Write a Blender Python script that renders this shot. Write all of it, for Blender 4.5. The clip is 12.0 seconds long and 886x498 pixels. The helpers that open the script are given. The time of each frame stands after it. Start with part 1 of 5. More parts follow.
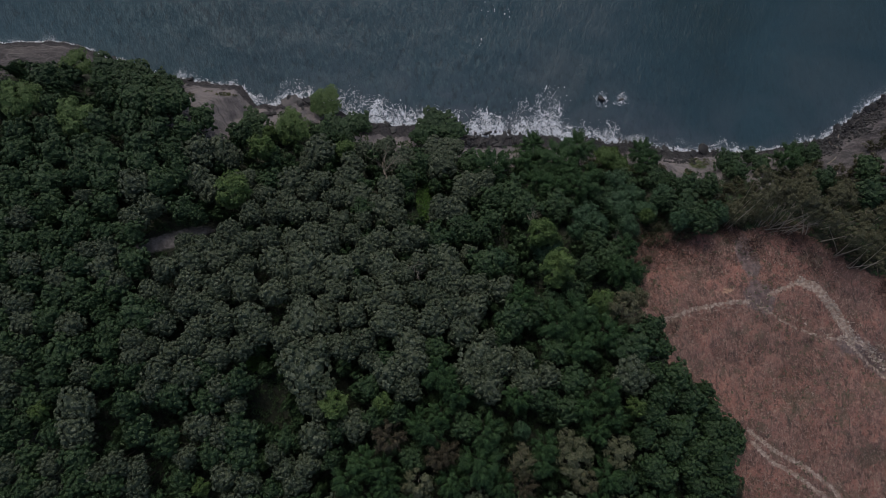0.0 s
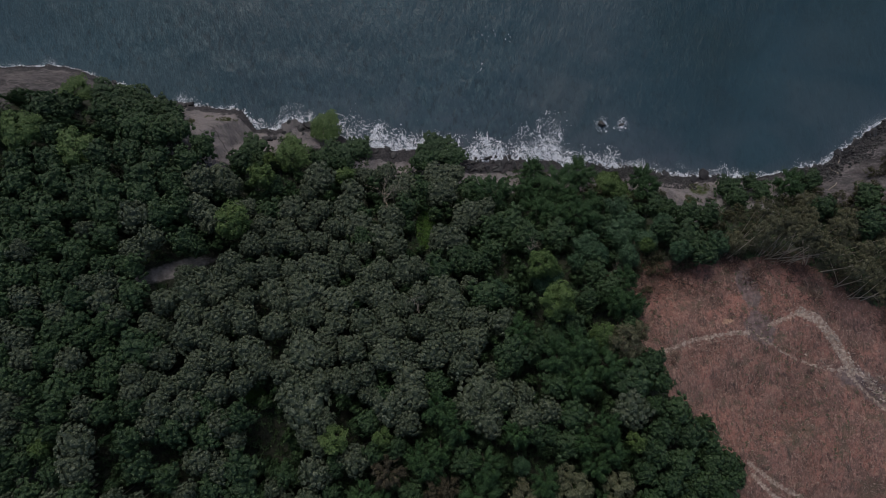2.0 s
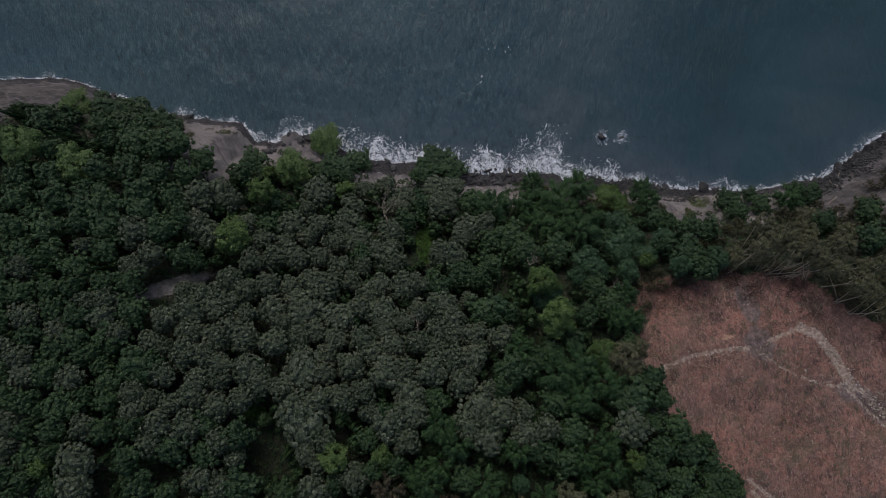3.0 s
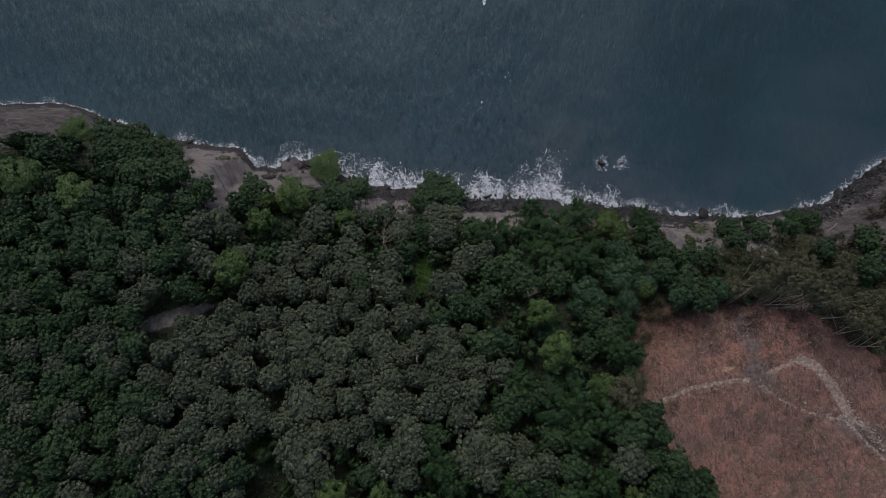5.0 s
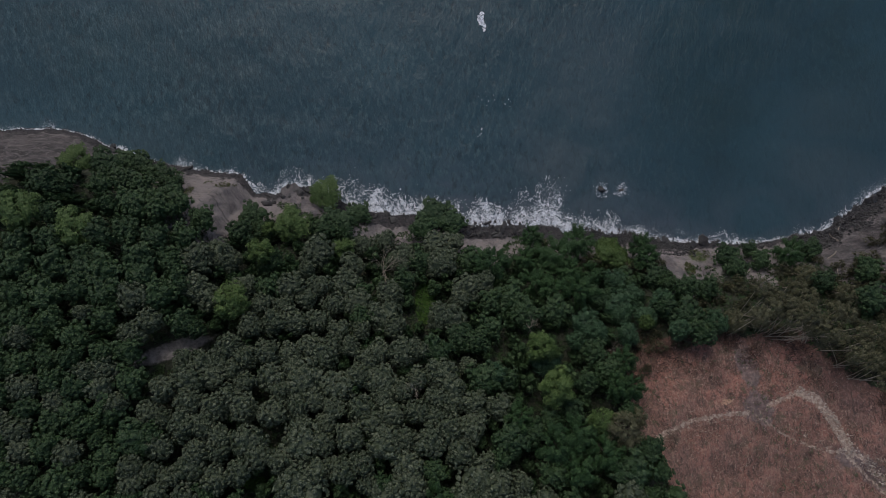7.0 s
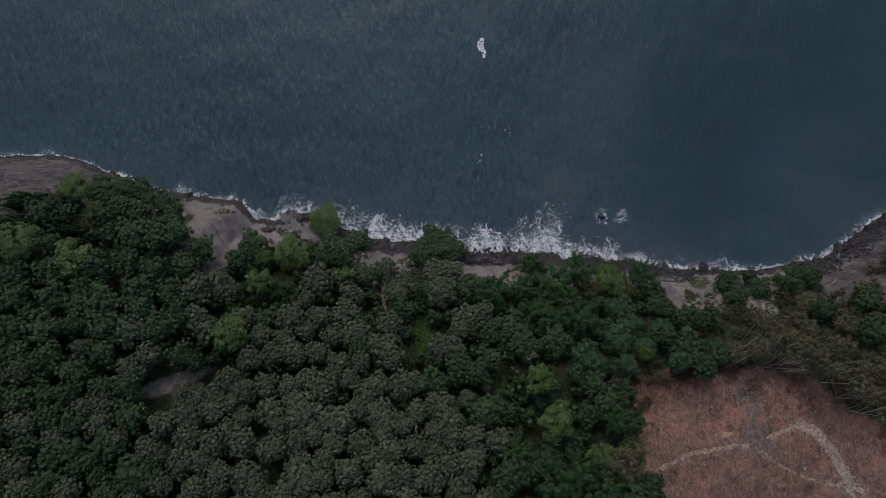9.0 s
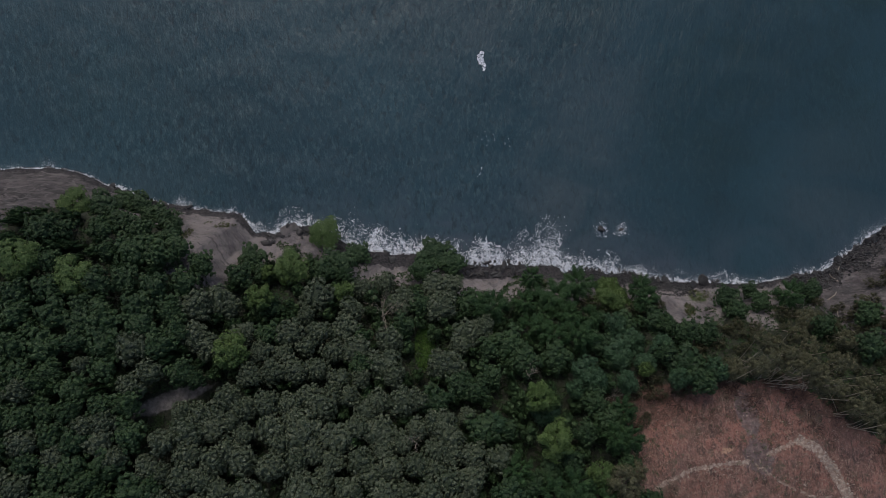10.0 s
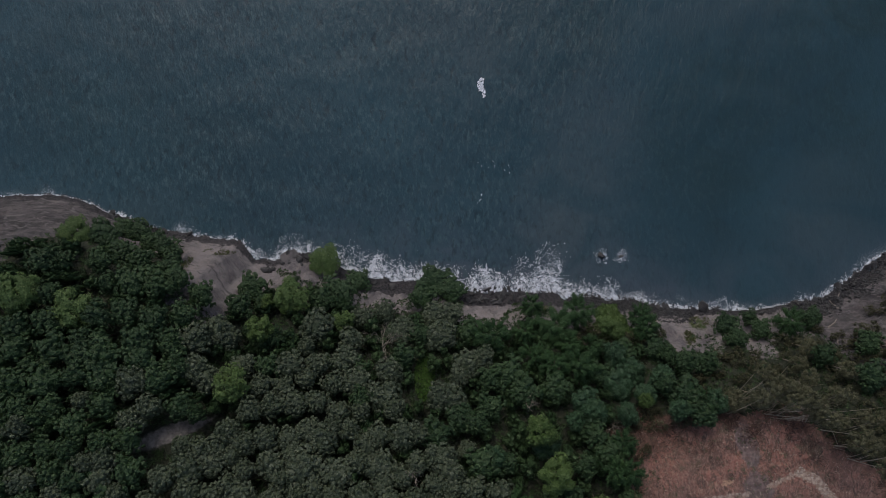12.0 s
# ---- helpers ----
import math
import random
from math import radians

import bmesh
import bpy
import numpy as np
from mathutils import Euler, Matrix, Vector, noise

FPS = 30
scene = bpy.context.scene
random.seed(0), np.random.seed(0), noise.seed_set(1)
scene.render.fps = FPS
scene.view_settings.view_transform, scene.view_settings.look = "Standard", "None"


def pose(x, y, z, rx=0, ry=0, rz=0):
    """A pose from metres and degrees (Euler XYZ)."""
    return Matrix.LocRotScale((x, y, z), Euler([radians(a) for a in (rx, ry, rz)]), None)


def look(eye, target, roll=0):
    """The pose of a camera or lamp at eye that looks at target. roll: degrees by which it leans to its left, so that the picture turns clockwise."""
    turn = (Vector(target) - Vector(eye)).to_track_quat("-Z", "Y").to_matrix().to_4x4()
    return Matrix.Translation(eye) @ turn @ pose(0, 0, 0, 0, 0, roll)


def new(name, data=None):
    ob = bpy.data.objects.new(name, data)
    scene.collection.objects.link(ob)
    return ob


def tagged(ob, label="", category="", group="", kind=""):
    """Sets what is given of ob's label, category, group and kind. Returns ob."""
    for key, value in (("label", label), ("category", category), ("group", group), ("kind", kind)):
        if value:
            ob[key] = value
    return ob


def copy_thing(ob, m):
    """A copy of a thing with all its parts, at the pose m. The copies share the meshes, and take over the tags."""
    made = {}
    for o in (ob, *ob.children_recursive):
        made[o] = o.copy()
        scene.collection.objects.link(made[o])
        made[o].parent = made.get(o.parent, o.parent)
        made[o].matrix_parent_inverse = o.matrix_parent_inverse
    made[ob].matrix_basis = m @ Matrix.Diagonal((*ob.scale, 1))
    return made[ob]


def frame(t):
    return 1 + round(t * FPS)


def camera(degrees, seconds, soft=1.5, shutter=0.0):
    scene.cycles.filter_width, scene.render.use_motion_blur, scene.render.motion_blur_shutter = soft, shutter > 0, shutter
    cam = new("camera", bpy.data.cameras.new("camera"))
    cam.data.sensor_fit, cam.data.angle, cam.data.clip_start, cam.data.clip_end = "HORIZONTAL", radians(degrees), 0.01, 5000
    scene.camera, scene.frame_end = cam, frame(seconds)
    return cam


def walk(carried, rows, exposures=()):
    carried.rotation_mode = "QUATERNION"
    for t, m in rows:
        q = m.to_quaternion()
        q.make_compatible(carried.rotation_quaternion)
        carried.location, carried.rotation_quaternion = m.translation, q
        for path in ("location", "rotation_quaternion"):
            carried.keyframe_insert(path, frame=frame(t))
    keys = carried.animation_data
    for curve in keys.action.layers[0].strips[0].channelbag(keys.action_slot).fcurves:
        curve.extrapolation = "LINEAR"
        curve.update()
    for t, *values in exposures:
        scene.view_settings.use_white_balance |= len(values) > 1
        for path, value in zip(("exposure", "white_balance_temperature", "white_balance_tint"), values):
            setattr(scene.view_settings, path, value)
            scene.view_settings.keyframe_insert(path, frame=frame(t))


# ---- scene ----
cam = camera(73.0, 12.0, soft=0.7)
METRES, EYE, TILT, LEAN, TURN = 36.6, 143.6, -90.0, 0.0, 0.0
ROWS = [
    (0.0, 0.0, 0.0, 0.0, 0.0, 0.0, -0.0),
    (0.5, 0.0002, 0.0006, 0.0388, 0.01, 0.02, -0.02),
    (1.0, 0.0005, 0.001, 0.0784, 0.01, 0.03, -0.05),
    (1.5, 0.0006, 0.0014, 0.118, 0.01, 0.05, -0.07),
    (2.0, 0.0005, 0.0018, 0.1577, 0.02, 0.07, -0.09),
    (2.5, 0.0009, 0.0022, 0.1985, 0.01, 0.08, -0.12),
    (3.0, 0.0013, 0.0025, 0.2395, 0.01, 0.09, -0.14),
    (5.0, 0.0034, 0.004, 0.407, 0.02, 0.1, -0.24),
    (5.5, 0.0036, 0.0043, 0.449, 0.02, 0.11, -0.26),
    (6.0, 0.0039, 0.0046, 0.4908, 0.02, 0.14, -0.29),
    (6.5, 0.0039, 0.0049, 0.5331, 0.01, 0.16, -0.31),
    (7.0, 0.0038, 0.0055, 0.5751, 0.01, 0.17, -0.32),
    (9.0, 0.0053, 0.0083, 0.7463, 0.02, 0.19, -0.36),
    (9.5, 0.005, 0.0089, 0.7892, 0.01, 0.2, -0.36),
    (10.0, 0.0047, 0.0093, 0.8319, 0.01, 0.2, -0.37),
    (10.5, 0.0042, 0.0098, 0.8751, 0.01, 0.2, -0.37),
    (11.0, 0.004, 0.0097, 0.9169, 0.01, 0.23, -0.37),
    (11.5, 0.0039, 0.0096, 0.9591, 0.0, 0.25, -0.36),
    (12.0, 0.0031, 0.0093, 0.9999, -0.0, 0.29, -0.34),
]
walk(cam, [(t, pose(0, 0, EYE, TILT, LEAN, TURN) @ pose(METRES * x, METRES * y, METRES * z, 90 + pitch, roll, yaw)) for t, x, y, z, yaw, pitch, roll in ROWS])

# ---- light ----
scene.view_settings.exposure = -0.45
world = bpy.data.worlds.new("overcast_sky")
scene.world = world
world.use_nodes = True
wn = world.node_tree.nodes
sky = wn.new("ShaderNodeTexSky")
sky.sky_type = "NISHITA"
sky.sun_disc = False
sky.sun_elevation, sky.sun_rotation = radians(45), radians(-15)
sky.air_density, sky.dust_density = 1.0, 3.0
wn["Background"].inputs["Strength"].default_value = 0.148
world.node_tree.links.new(sky.outputs["Color"], wn["Background"].inputs["Color"])
sun = new("sun", bpy.data.lights.new("sun", "SUN"))
sun.data.energy, sun.data.angle, sun.data.color = 0.95, radians(22), (1.0, 0.97, 0.93)
sun.matrix_world = look((0, 0, 300), (12, -48, 250))

# ---- materials ----
class Nodes:
    """A small builder for a node material."""

    def __init__(self, name):
        self.mat = bpy.data.materials.new(name)
        self.mat.use_nodes = True
        self.tree = self.mat.node_tree
        self.bsdf = self.tree.nodes["Principled BSDF"]
        self.coord = self.tree.nodes.new("ShaderNodeTexCoord").outputs["Object"]

    def node(self, kind, **sockets):
        n = self.tree.nodes.new(kind)
        for key, value in sockets.items():
            self.put(n.inputs[key.replace("_", " ")], value)
        return n

    def put(self, socket, value):
        if isinstance(value, bpy.types.NodeSocket):
            self.tree.links.new(value, socket)
        else:
            socket.default_value = value

    def noise(self, scale, detail=4.0, rough=0.55, where=None, distort=0.0):
        n = self.node("ShaderNodeTexNoise", Scale=scale, Detail=detail, Roughness=rough, Distortion=distort)
        self.put(n.inputs["Vector"], where or self.coord)
        return n.outputs["Fac"]

    def ramp(self, fac, *stops):
        n = self.node("ShaderNodeValToRGB", Fac=fac)
        el = n.color_ramp.elements
        while len(el) < len(stops):
            el.new(0.5)
        for e, (p, c) in zip(el, stops):
            e.position = p
            e.color = (*c, 1) if isinstance(c, tuple) else (c, c, c, 1)
        return n.outputs["Color"]

    def mix(self, fac, a, b, how="MIX"):
        n = self.tree.nodes.new("ShaderNodeMix")
        n.data_type, n.blend_type = "RGBA", how
        for i, v in ((0, fac), (6, a), (7, b)):
            self.put(n.inputs[i], (*v, 1) if isinstance(v, tuple) else v)
        return n.outputs[2]

    def math(self, how, a, b=0.0, clamp=False):
        n = self.tree.nodes.new("ShaderNodeMath")
        n.operation, n.use_clamp = how, clamp
        self.put(n.inputs[0], a)
        self.put(n.inputs[1], b)
        return n.outputs[0]

    def attr(self, name):
        n = self.tree.nodes.new("ShaderNodeAttribute")
        n.attribute_name = name
        return n.outputs["Fac"]

    def random_object(self):
        return self.tree.nodes.new("ShaderNodeObjectInfo").outputs["Random"]

    def random_island(self):
        return self.tree.nodes.new("ShaderNodeNewGeometry").outputs["Random Per Island"]

    def bump(self, height, strength=0.5, distance=0.1, before=None):
        n = self.node("ShaderNodeBump", Strength=strength, Distance=distance, Height=height)
        if before:
            self.put(n.inputs["Normal"], before)
        return n.outputs["Normal"]

    def done(self, colour, rough=0.8, normal=None, **more):
        self.put(self.bsdf.inputs["Base Color"], (*colour, 1) if isinstance(colour, tuple) else colour)
        self.put(self.bsdf.inputs["Roughness"], rough)
        if normal:
            self.put(self.bsdf.inputs["Normal"], normal)
        for key, value in more.items():
            self.put(self.bsdf.inputs[key.replace("_", " ")], value)
        return self.mat


def leaf_material(name, dark, light, tip, rough=0.5):
    """Foliage: hue differs from tree to tree and from leaf to leaf; tip paints in pale highlights."""
    n = Nodes(name)
    tree = n.mix(n.ramp(n.random_object(), (0.1, 0.0), (0.9, 1.0)), dark, light)
    leaf = n.mix(n.ramp(n.random_island(), (0.45, 0.0), (1.0, 0.95)), tree, tip)
    leaf = n.mix(n.ramp(n.noise(0.45, 2.0), (0.4, 0.0), (0.65, 0.35)), leaf, dark)
    leaf = n.mix(n.ramp(n.noise(3.2, 3.0, 0.7), (0.5, 0.0), (0.7, 0.45)), leaf, tip)
    return n.done(leaf, rough, n.bump(n.noise(5.0, 3.0, 0.7), 0.7, 0.12), Specular_IOR_Level=0.28)


def bark_material(name, dark, light):
    n = Nodes(name)
    c = n.mix(n.ramp(n.noise(6.0), (0.35, 0.0), (0.7, 1.0)), dark, light)
    return n.done(c, 0.85, n.bump(n.noise(22.0), 0.6, 0.03))


def rock_material(name, dark, light):
    n = Nodes(name)
    c = n.mix(n.ramp(n.noise(0.9, 6.0), (0.35, 0.0), (0.65, 1.0)), dark, light)
    c = n.mix(n.math("MULTIPLY", n.random_object(), 0.5), c, dark)
    return n.done(c, 0.65, n.bump(n.noise(5.0, 6.0), 0.7, 0.08))


LEAF_GREY = leaf_material("grey_green_leaves", (0.0220, 0.0360, 0.0170), (0.0470, 0.0630, 0.0345), (0.1350, 0.1560, 0.1090), 0.55)
LEAF_DARK = leaf_material("dark_green_leaves", (0.0115, 0.0310, 0.0105), (0.0260, 0.0540, 0.0190), (0.0540, 0.0880, 0.0390), 0.55)
LEAF_LIGHT = leaf_material("yellow_green_leaves", (0.044, 0.082, 0.020), (0.064, 0.108, 0.028), (0.110, 0.160, 0.060), 0.55)
LEAF_PINE = leaf_material("soft_green_needles", (0.0125, 0.0380, 0.0115), (0.0255, 0.0620, 0.0190), (0.0480, 0.0940, 0.0330), 0.6)
LEAF_TEAL = leaf_material("blue_green_leaves", (0.0195, 0.0510, 0.0225), (0.0280, 0.0640, 0.0285), (0.0560, 0.0985, 0.0530), 0.5)
LEAF_OLIVE = leaf_material("olive_leaves", (0.0500, 0.0530, 0.0250), (0.0700, 0.0720, 0.0370), (0.1450, 0.1400, 0.0900), 0.55)
LEAF_DRY = leaf_material("dry_brown_leaves", (0.0515, 0.0624, 0.0296), (0.0764, 0.0858, 0.0437), (0.1599, 0.1638, 0.1053), 0.6)
LEAF_RUST = leaf_material("rusty_needles", (0.0390, 0.0359, 0.0203), (0.0515, 0.0437, 0.0265), (0.0780, 0.0640, 0.0421), 0.6)
LEAF_SCRUB = leaf_material("scrub_leaves", (0.0360, 0.0400, 0.0190), (0.0560, 0.0560, 0.0280), (0.0880, 0.0840, 0.0500), 0.6)
LEAF_FLOOR = leaf_material("undergrowth_leaves", (0.0180, 0.0400, 0.0130), (0.0280, 0.0520, 0.0180), (0.0500, 0.0800, 0.0300), 0.6)
LEAF_GRASS = leaf_material("grass_blades", (0.0420, 0.1100, 0.0170), (0.0560, 0.1250, 0.0210), (0.1050, 0.1500, 0.0400), 0.6)
LEAF_TUFT = leaf_material("olive_grass_blades", (0.0440, 0.0560, 0.0190), (0.0620, 0.0700, 0.0260), (0.1150, 0.1150, 0.0520), 0.6)
BARK = bark_material("brown_bark", (0.0468, 0.0351, 0.0273), (0.1014, 0.0819, 0.0663))
BARK_GREY = bark_material("bleached_bark", (0.2000, 0.1720, 0.1380), (0.4000, 0.3500, 0.2900))
BARK_PALE = bark_material("pale_bark", (0.1560, 0.1287, 0.1014), (0.3276, 0.2886, 0.2496))
ROCK = rock_material("dark_wet_rock", (0.0234, 0.0226, 0.0242), (0.0663, 0.0624, 0.0624))
ROCK_GREY = rock_material("grey_ledge_rock", (0.0480, 0.0440, 0.0470), (0.1500, 0.1300, 0.1270))
STONE_PALE = rock_material("pale_stone", (0.2400, 0.1950, 0.1650), (0.4600, 0.3900, 0.3350))


def ground_material():
    n = Nodes("coastal_ground")
    # bare bluff: grey sand, tan earth and a little strata
    bare = n.mix(n.ramp(n.noise(0.16, 6.0, 0.6, distort=0.6), (0.40, 0.0), (0.60, 1.0)), (0.108, 0.097, 0.104), (0.208, 0.184, 0.184))
    bare = n.mix(n.ramp(n.noise(0.5, 6.0, 0.7, distort=0.8), (0.50, 0.0), (0.68, 0.7)), bare, (0.225, 0.190, 0.177))
    strata = n.node("ShaderNodeMapping", Vector=n.coord, Scale=(0.12, 0.12, 1.3)).outputs["Vector"]
    layers = n.noise(1.0, 6.0, 0.65, where=strata, distort=0.8)
    bare = n.mix(n.ramp(layers, (0.34, 0.7), (0.44, 0.0)), bare, (0.050, 0.045, 0.047))
    bare = n.mix(n.ramp(n.noise(0.9, 7.0, 0.75, distort=1.0), (0.54, 0.0), (0.68, 0.75)), bare, (0.050, 0.047, 0.040))
    bare = n.mix(n.ramp(n.noise(4.5, 4.0, 0.7), (0.58, 0.0), (0.72, 0.6)), bare, (0.270, 0.240, 0.220))
    rock = n.mix(n.ramp(n.noise(0.35, 7.0, 0.7, where=n.node("ShaderNodeMapping", Vector=n.coord, Scale=(0.5, 1.4, 1.0), Rotation=(0, 0, 0.25)).outputs["Vector"], distort=1.2), (0.43, 0.0), (0.60, 1.0)), (0.0340, 0.0310, 0.0340), (0.0950, 0.0830, 0.0860))
    rock = n.mix(n.ramp(n.noise(2.4, 6.0, 0.75), (0.5, 0.0), (0.68, 0.7)), rock, (0.0300, 0.0290, 0.0260))
    ledge = n.node("ShaderNodeMapping", Vector=n.coord, Scale=(0.22, 1.5, 1.0), Rotation=(0, 0, 0.3)).outputs["Vector"]
    rock = n.mix(n.ramp(n.noise(0.5, 6.0, 0.65, where=ledge, distort=1.5), (0.54, 0.0), (0.60, 0.75)), rock, (0.1550, 0.1380, 0.1400))
    rock = n.mix(n.ramp(n.noise(0.6, 5.0, 0.6, where=ledge, distort=1.0), (0.38, 0.85), (0.44, 0.0)), rock, (0.0200, 0.0190, 0.0210))
    bare = n.mix(n.math("MULTIPLY", n.attr("rocky"), n.ramp(n.noise(0.12, 4.0), (0.3, 0.7), (0.6, 1.0))), bare, rock)
    wet = n.mix(n.ramp(n.noise(2.0, 4.0), (0.4, 0.0), (0.6, 1.0)), (0.0190, 0.0180, 0.0200), (0.0500, 0.0450, 0.0480))
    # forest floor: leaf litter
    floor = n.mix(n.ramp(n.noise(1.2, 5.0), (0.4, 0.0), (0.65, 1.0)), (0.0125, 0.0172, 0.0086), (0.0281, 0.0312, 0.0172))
    # cleared field: grey-brown soil under reddish dry slash and straw
    red = n.mix(n.ramp(n.noise(0.13, 4.0, 0.6, distort=0.5), (0.42, 0.0), (0.58, 1.0)), (0.1900, 0.1030, 0.0820), (0.2700, 0.1240, 0.0950))
    ruddy = n.math("MULTIPLY", n.attr("ruddy"), n.ramp(n.noise(0.5, 5.0, 0.7), (0.38, 0.25), (0.6, 1.0)))
    red = n.mix(ruddy, red, (0.3200, 0.1330, 0.1020))
    fibre = n.node("ShaderNodeMapping", Vector=n.coord, Scale=(1.0, 0.45, 1.0), Rotation=(0, 0, 0.25)).outputs["Vector"]
    red = n.mix(n.ramp(n.noise(0.42, 6.0, 0.7, distort=0.9), (0.48, 0.0), (0.60, 0.75)), red, (0.1100, 0.0630, 0.0530))
    red = n.mix(n.ramp(n.noise(0.085, 4.0, 0.65, distort=0.8), (0.47, 0.0), (0.57, 0.6)), red, (0.1350, 0.0800, 0.0650))
    red = n.mix(n.ramp(n.noise(2.2, 6.0, 0.75, where=fibre, distort=0.6), (0.50, 0.0), (0.66, 0.75)), red, (0.3700, 0.2350, 0.1850))
    red = n.mix(n.ramp(n.noise(1.3, 6.0, 0.75, where=fibre, distort=0.8), (0.50, 0.0), (0.62, 0.85)), red, (0.0560, 0.0380, 0.0330))
    red = n.mix(n.ramp(n.noise(0.22, 5.0, 0.7), (0.54, 0.0), (0.62, 0.55)), red, (0.0790, 0.0760, 0.0490))
    red = n.mix(n.ramp(n.noise(6.5, 4.0, 0.75, where=fibre, distort=0.5), (0.57, 0.0), (0.67, 0.8)), red, (0.4100, 0.3000, 0.2450))
    red = n.mix(n.ramp(n.noise(5.0, 5.0, 0.75), (0.54, 0.0), (0.64, 0.75)), red, (0.0500, 0.0310, 0.0270))
    brush = n.mix(n.ramp(n.noise(1.4, 6.0, 0.75), (0.42, 0.0), (0.62, 1.0)), (0.0480, 0.0320, 0.0250), (0.1700, 0.0850, 0.0650))
    red = n.mix(n.ramp(n.math("ADD", n.attr("brush"), n.math("MULTIPLY", n.math("SUBTRACT", n.noise(0.35, 6.0, 0.7), 0.5), 1.8)), (0.40, 0.0), (0.70, 0.8)), red, brush)
    road = n.mix(n.ramp(n.noise(1.8, 5.0), (0.4, 0.0), (0.65, 1.0)), (0.2400, 0.1760, 0.1430), (0.4700, 0.3800, 0.3150))
    grass = n.mix(n.ramp(n.noise(1.5, 5.0), (0.4, 0.0), (0.65, 1.0)), (0.0390, 0.0640, 0.0175), (0.0819, 0.0900, 0.0351))
    gravel = n.mix(n.ramp(n.noise(1.2, 5.0), (0.4, 0.0), (0.65, 1.0)), (0.1300, 0.1180, 0.1160), (0.2400, 0.2200, 0.2120))

    def edge(name, size, amount):
        return n.ramp(n.math("ADD", n.attr(name), n.math("MULTIPLY", n.math("SUBTRACT", n.noise(size, 5.0), 0.5), amount)), (0.4, 0.0), (0.6, 1.0))

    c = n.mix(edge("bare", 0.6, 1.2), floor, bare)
    c = n.mix(edge("wet", 0.55, 1.6), c, wet)
    c = n.mix(edge("field", 0.4, 1.6), c, red)
    c = n.mix(edge("grass", 0.7, 1.0), c, grass)
    c = n.mix(edge("gravel", 0.8, 0.6), c, gravel)
    soil = n.mix(n.ramp(n.noise(1.5, 5.0), (0.4, 0.0), (0.65, 1.0)), (0.0950, 0.0740, 0.0730), (0.1900, 0.1480, 0.1440))
    c = n.mix(n.math("MULTIPLY", edge("soil", 0.8, 0.9), 0.8), c, soil)
    c = n.mix(n.math("MULTIPLY", edge("ochre", 1.8, 1.6), 0.75), c, (0.4200, 0.2650, 0.1800))
    worn = n.ramp(n.noise(1.1, 6.0, 0.75), (0.36, 0.30), (0.56, 1.0))
    c = n.mix(n.math("MULTIPLY", edge("road", 1.7, 1.5), worn), c, road)
    b = n.bump(n.noise(1.2, 8, 0.65), 0.8, 0.5)
    b = n.bump(n.math("MULTIPLY", layers, n.attr("bare")), 0.6, 0.7, b)
    b = n.bump(n.noise(9, 4, 0.65), 0.5, 0.08, b)
    return n.done(c, 0.9, b)


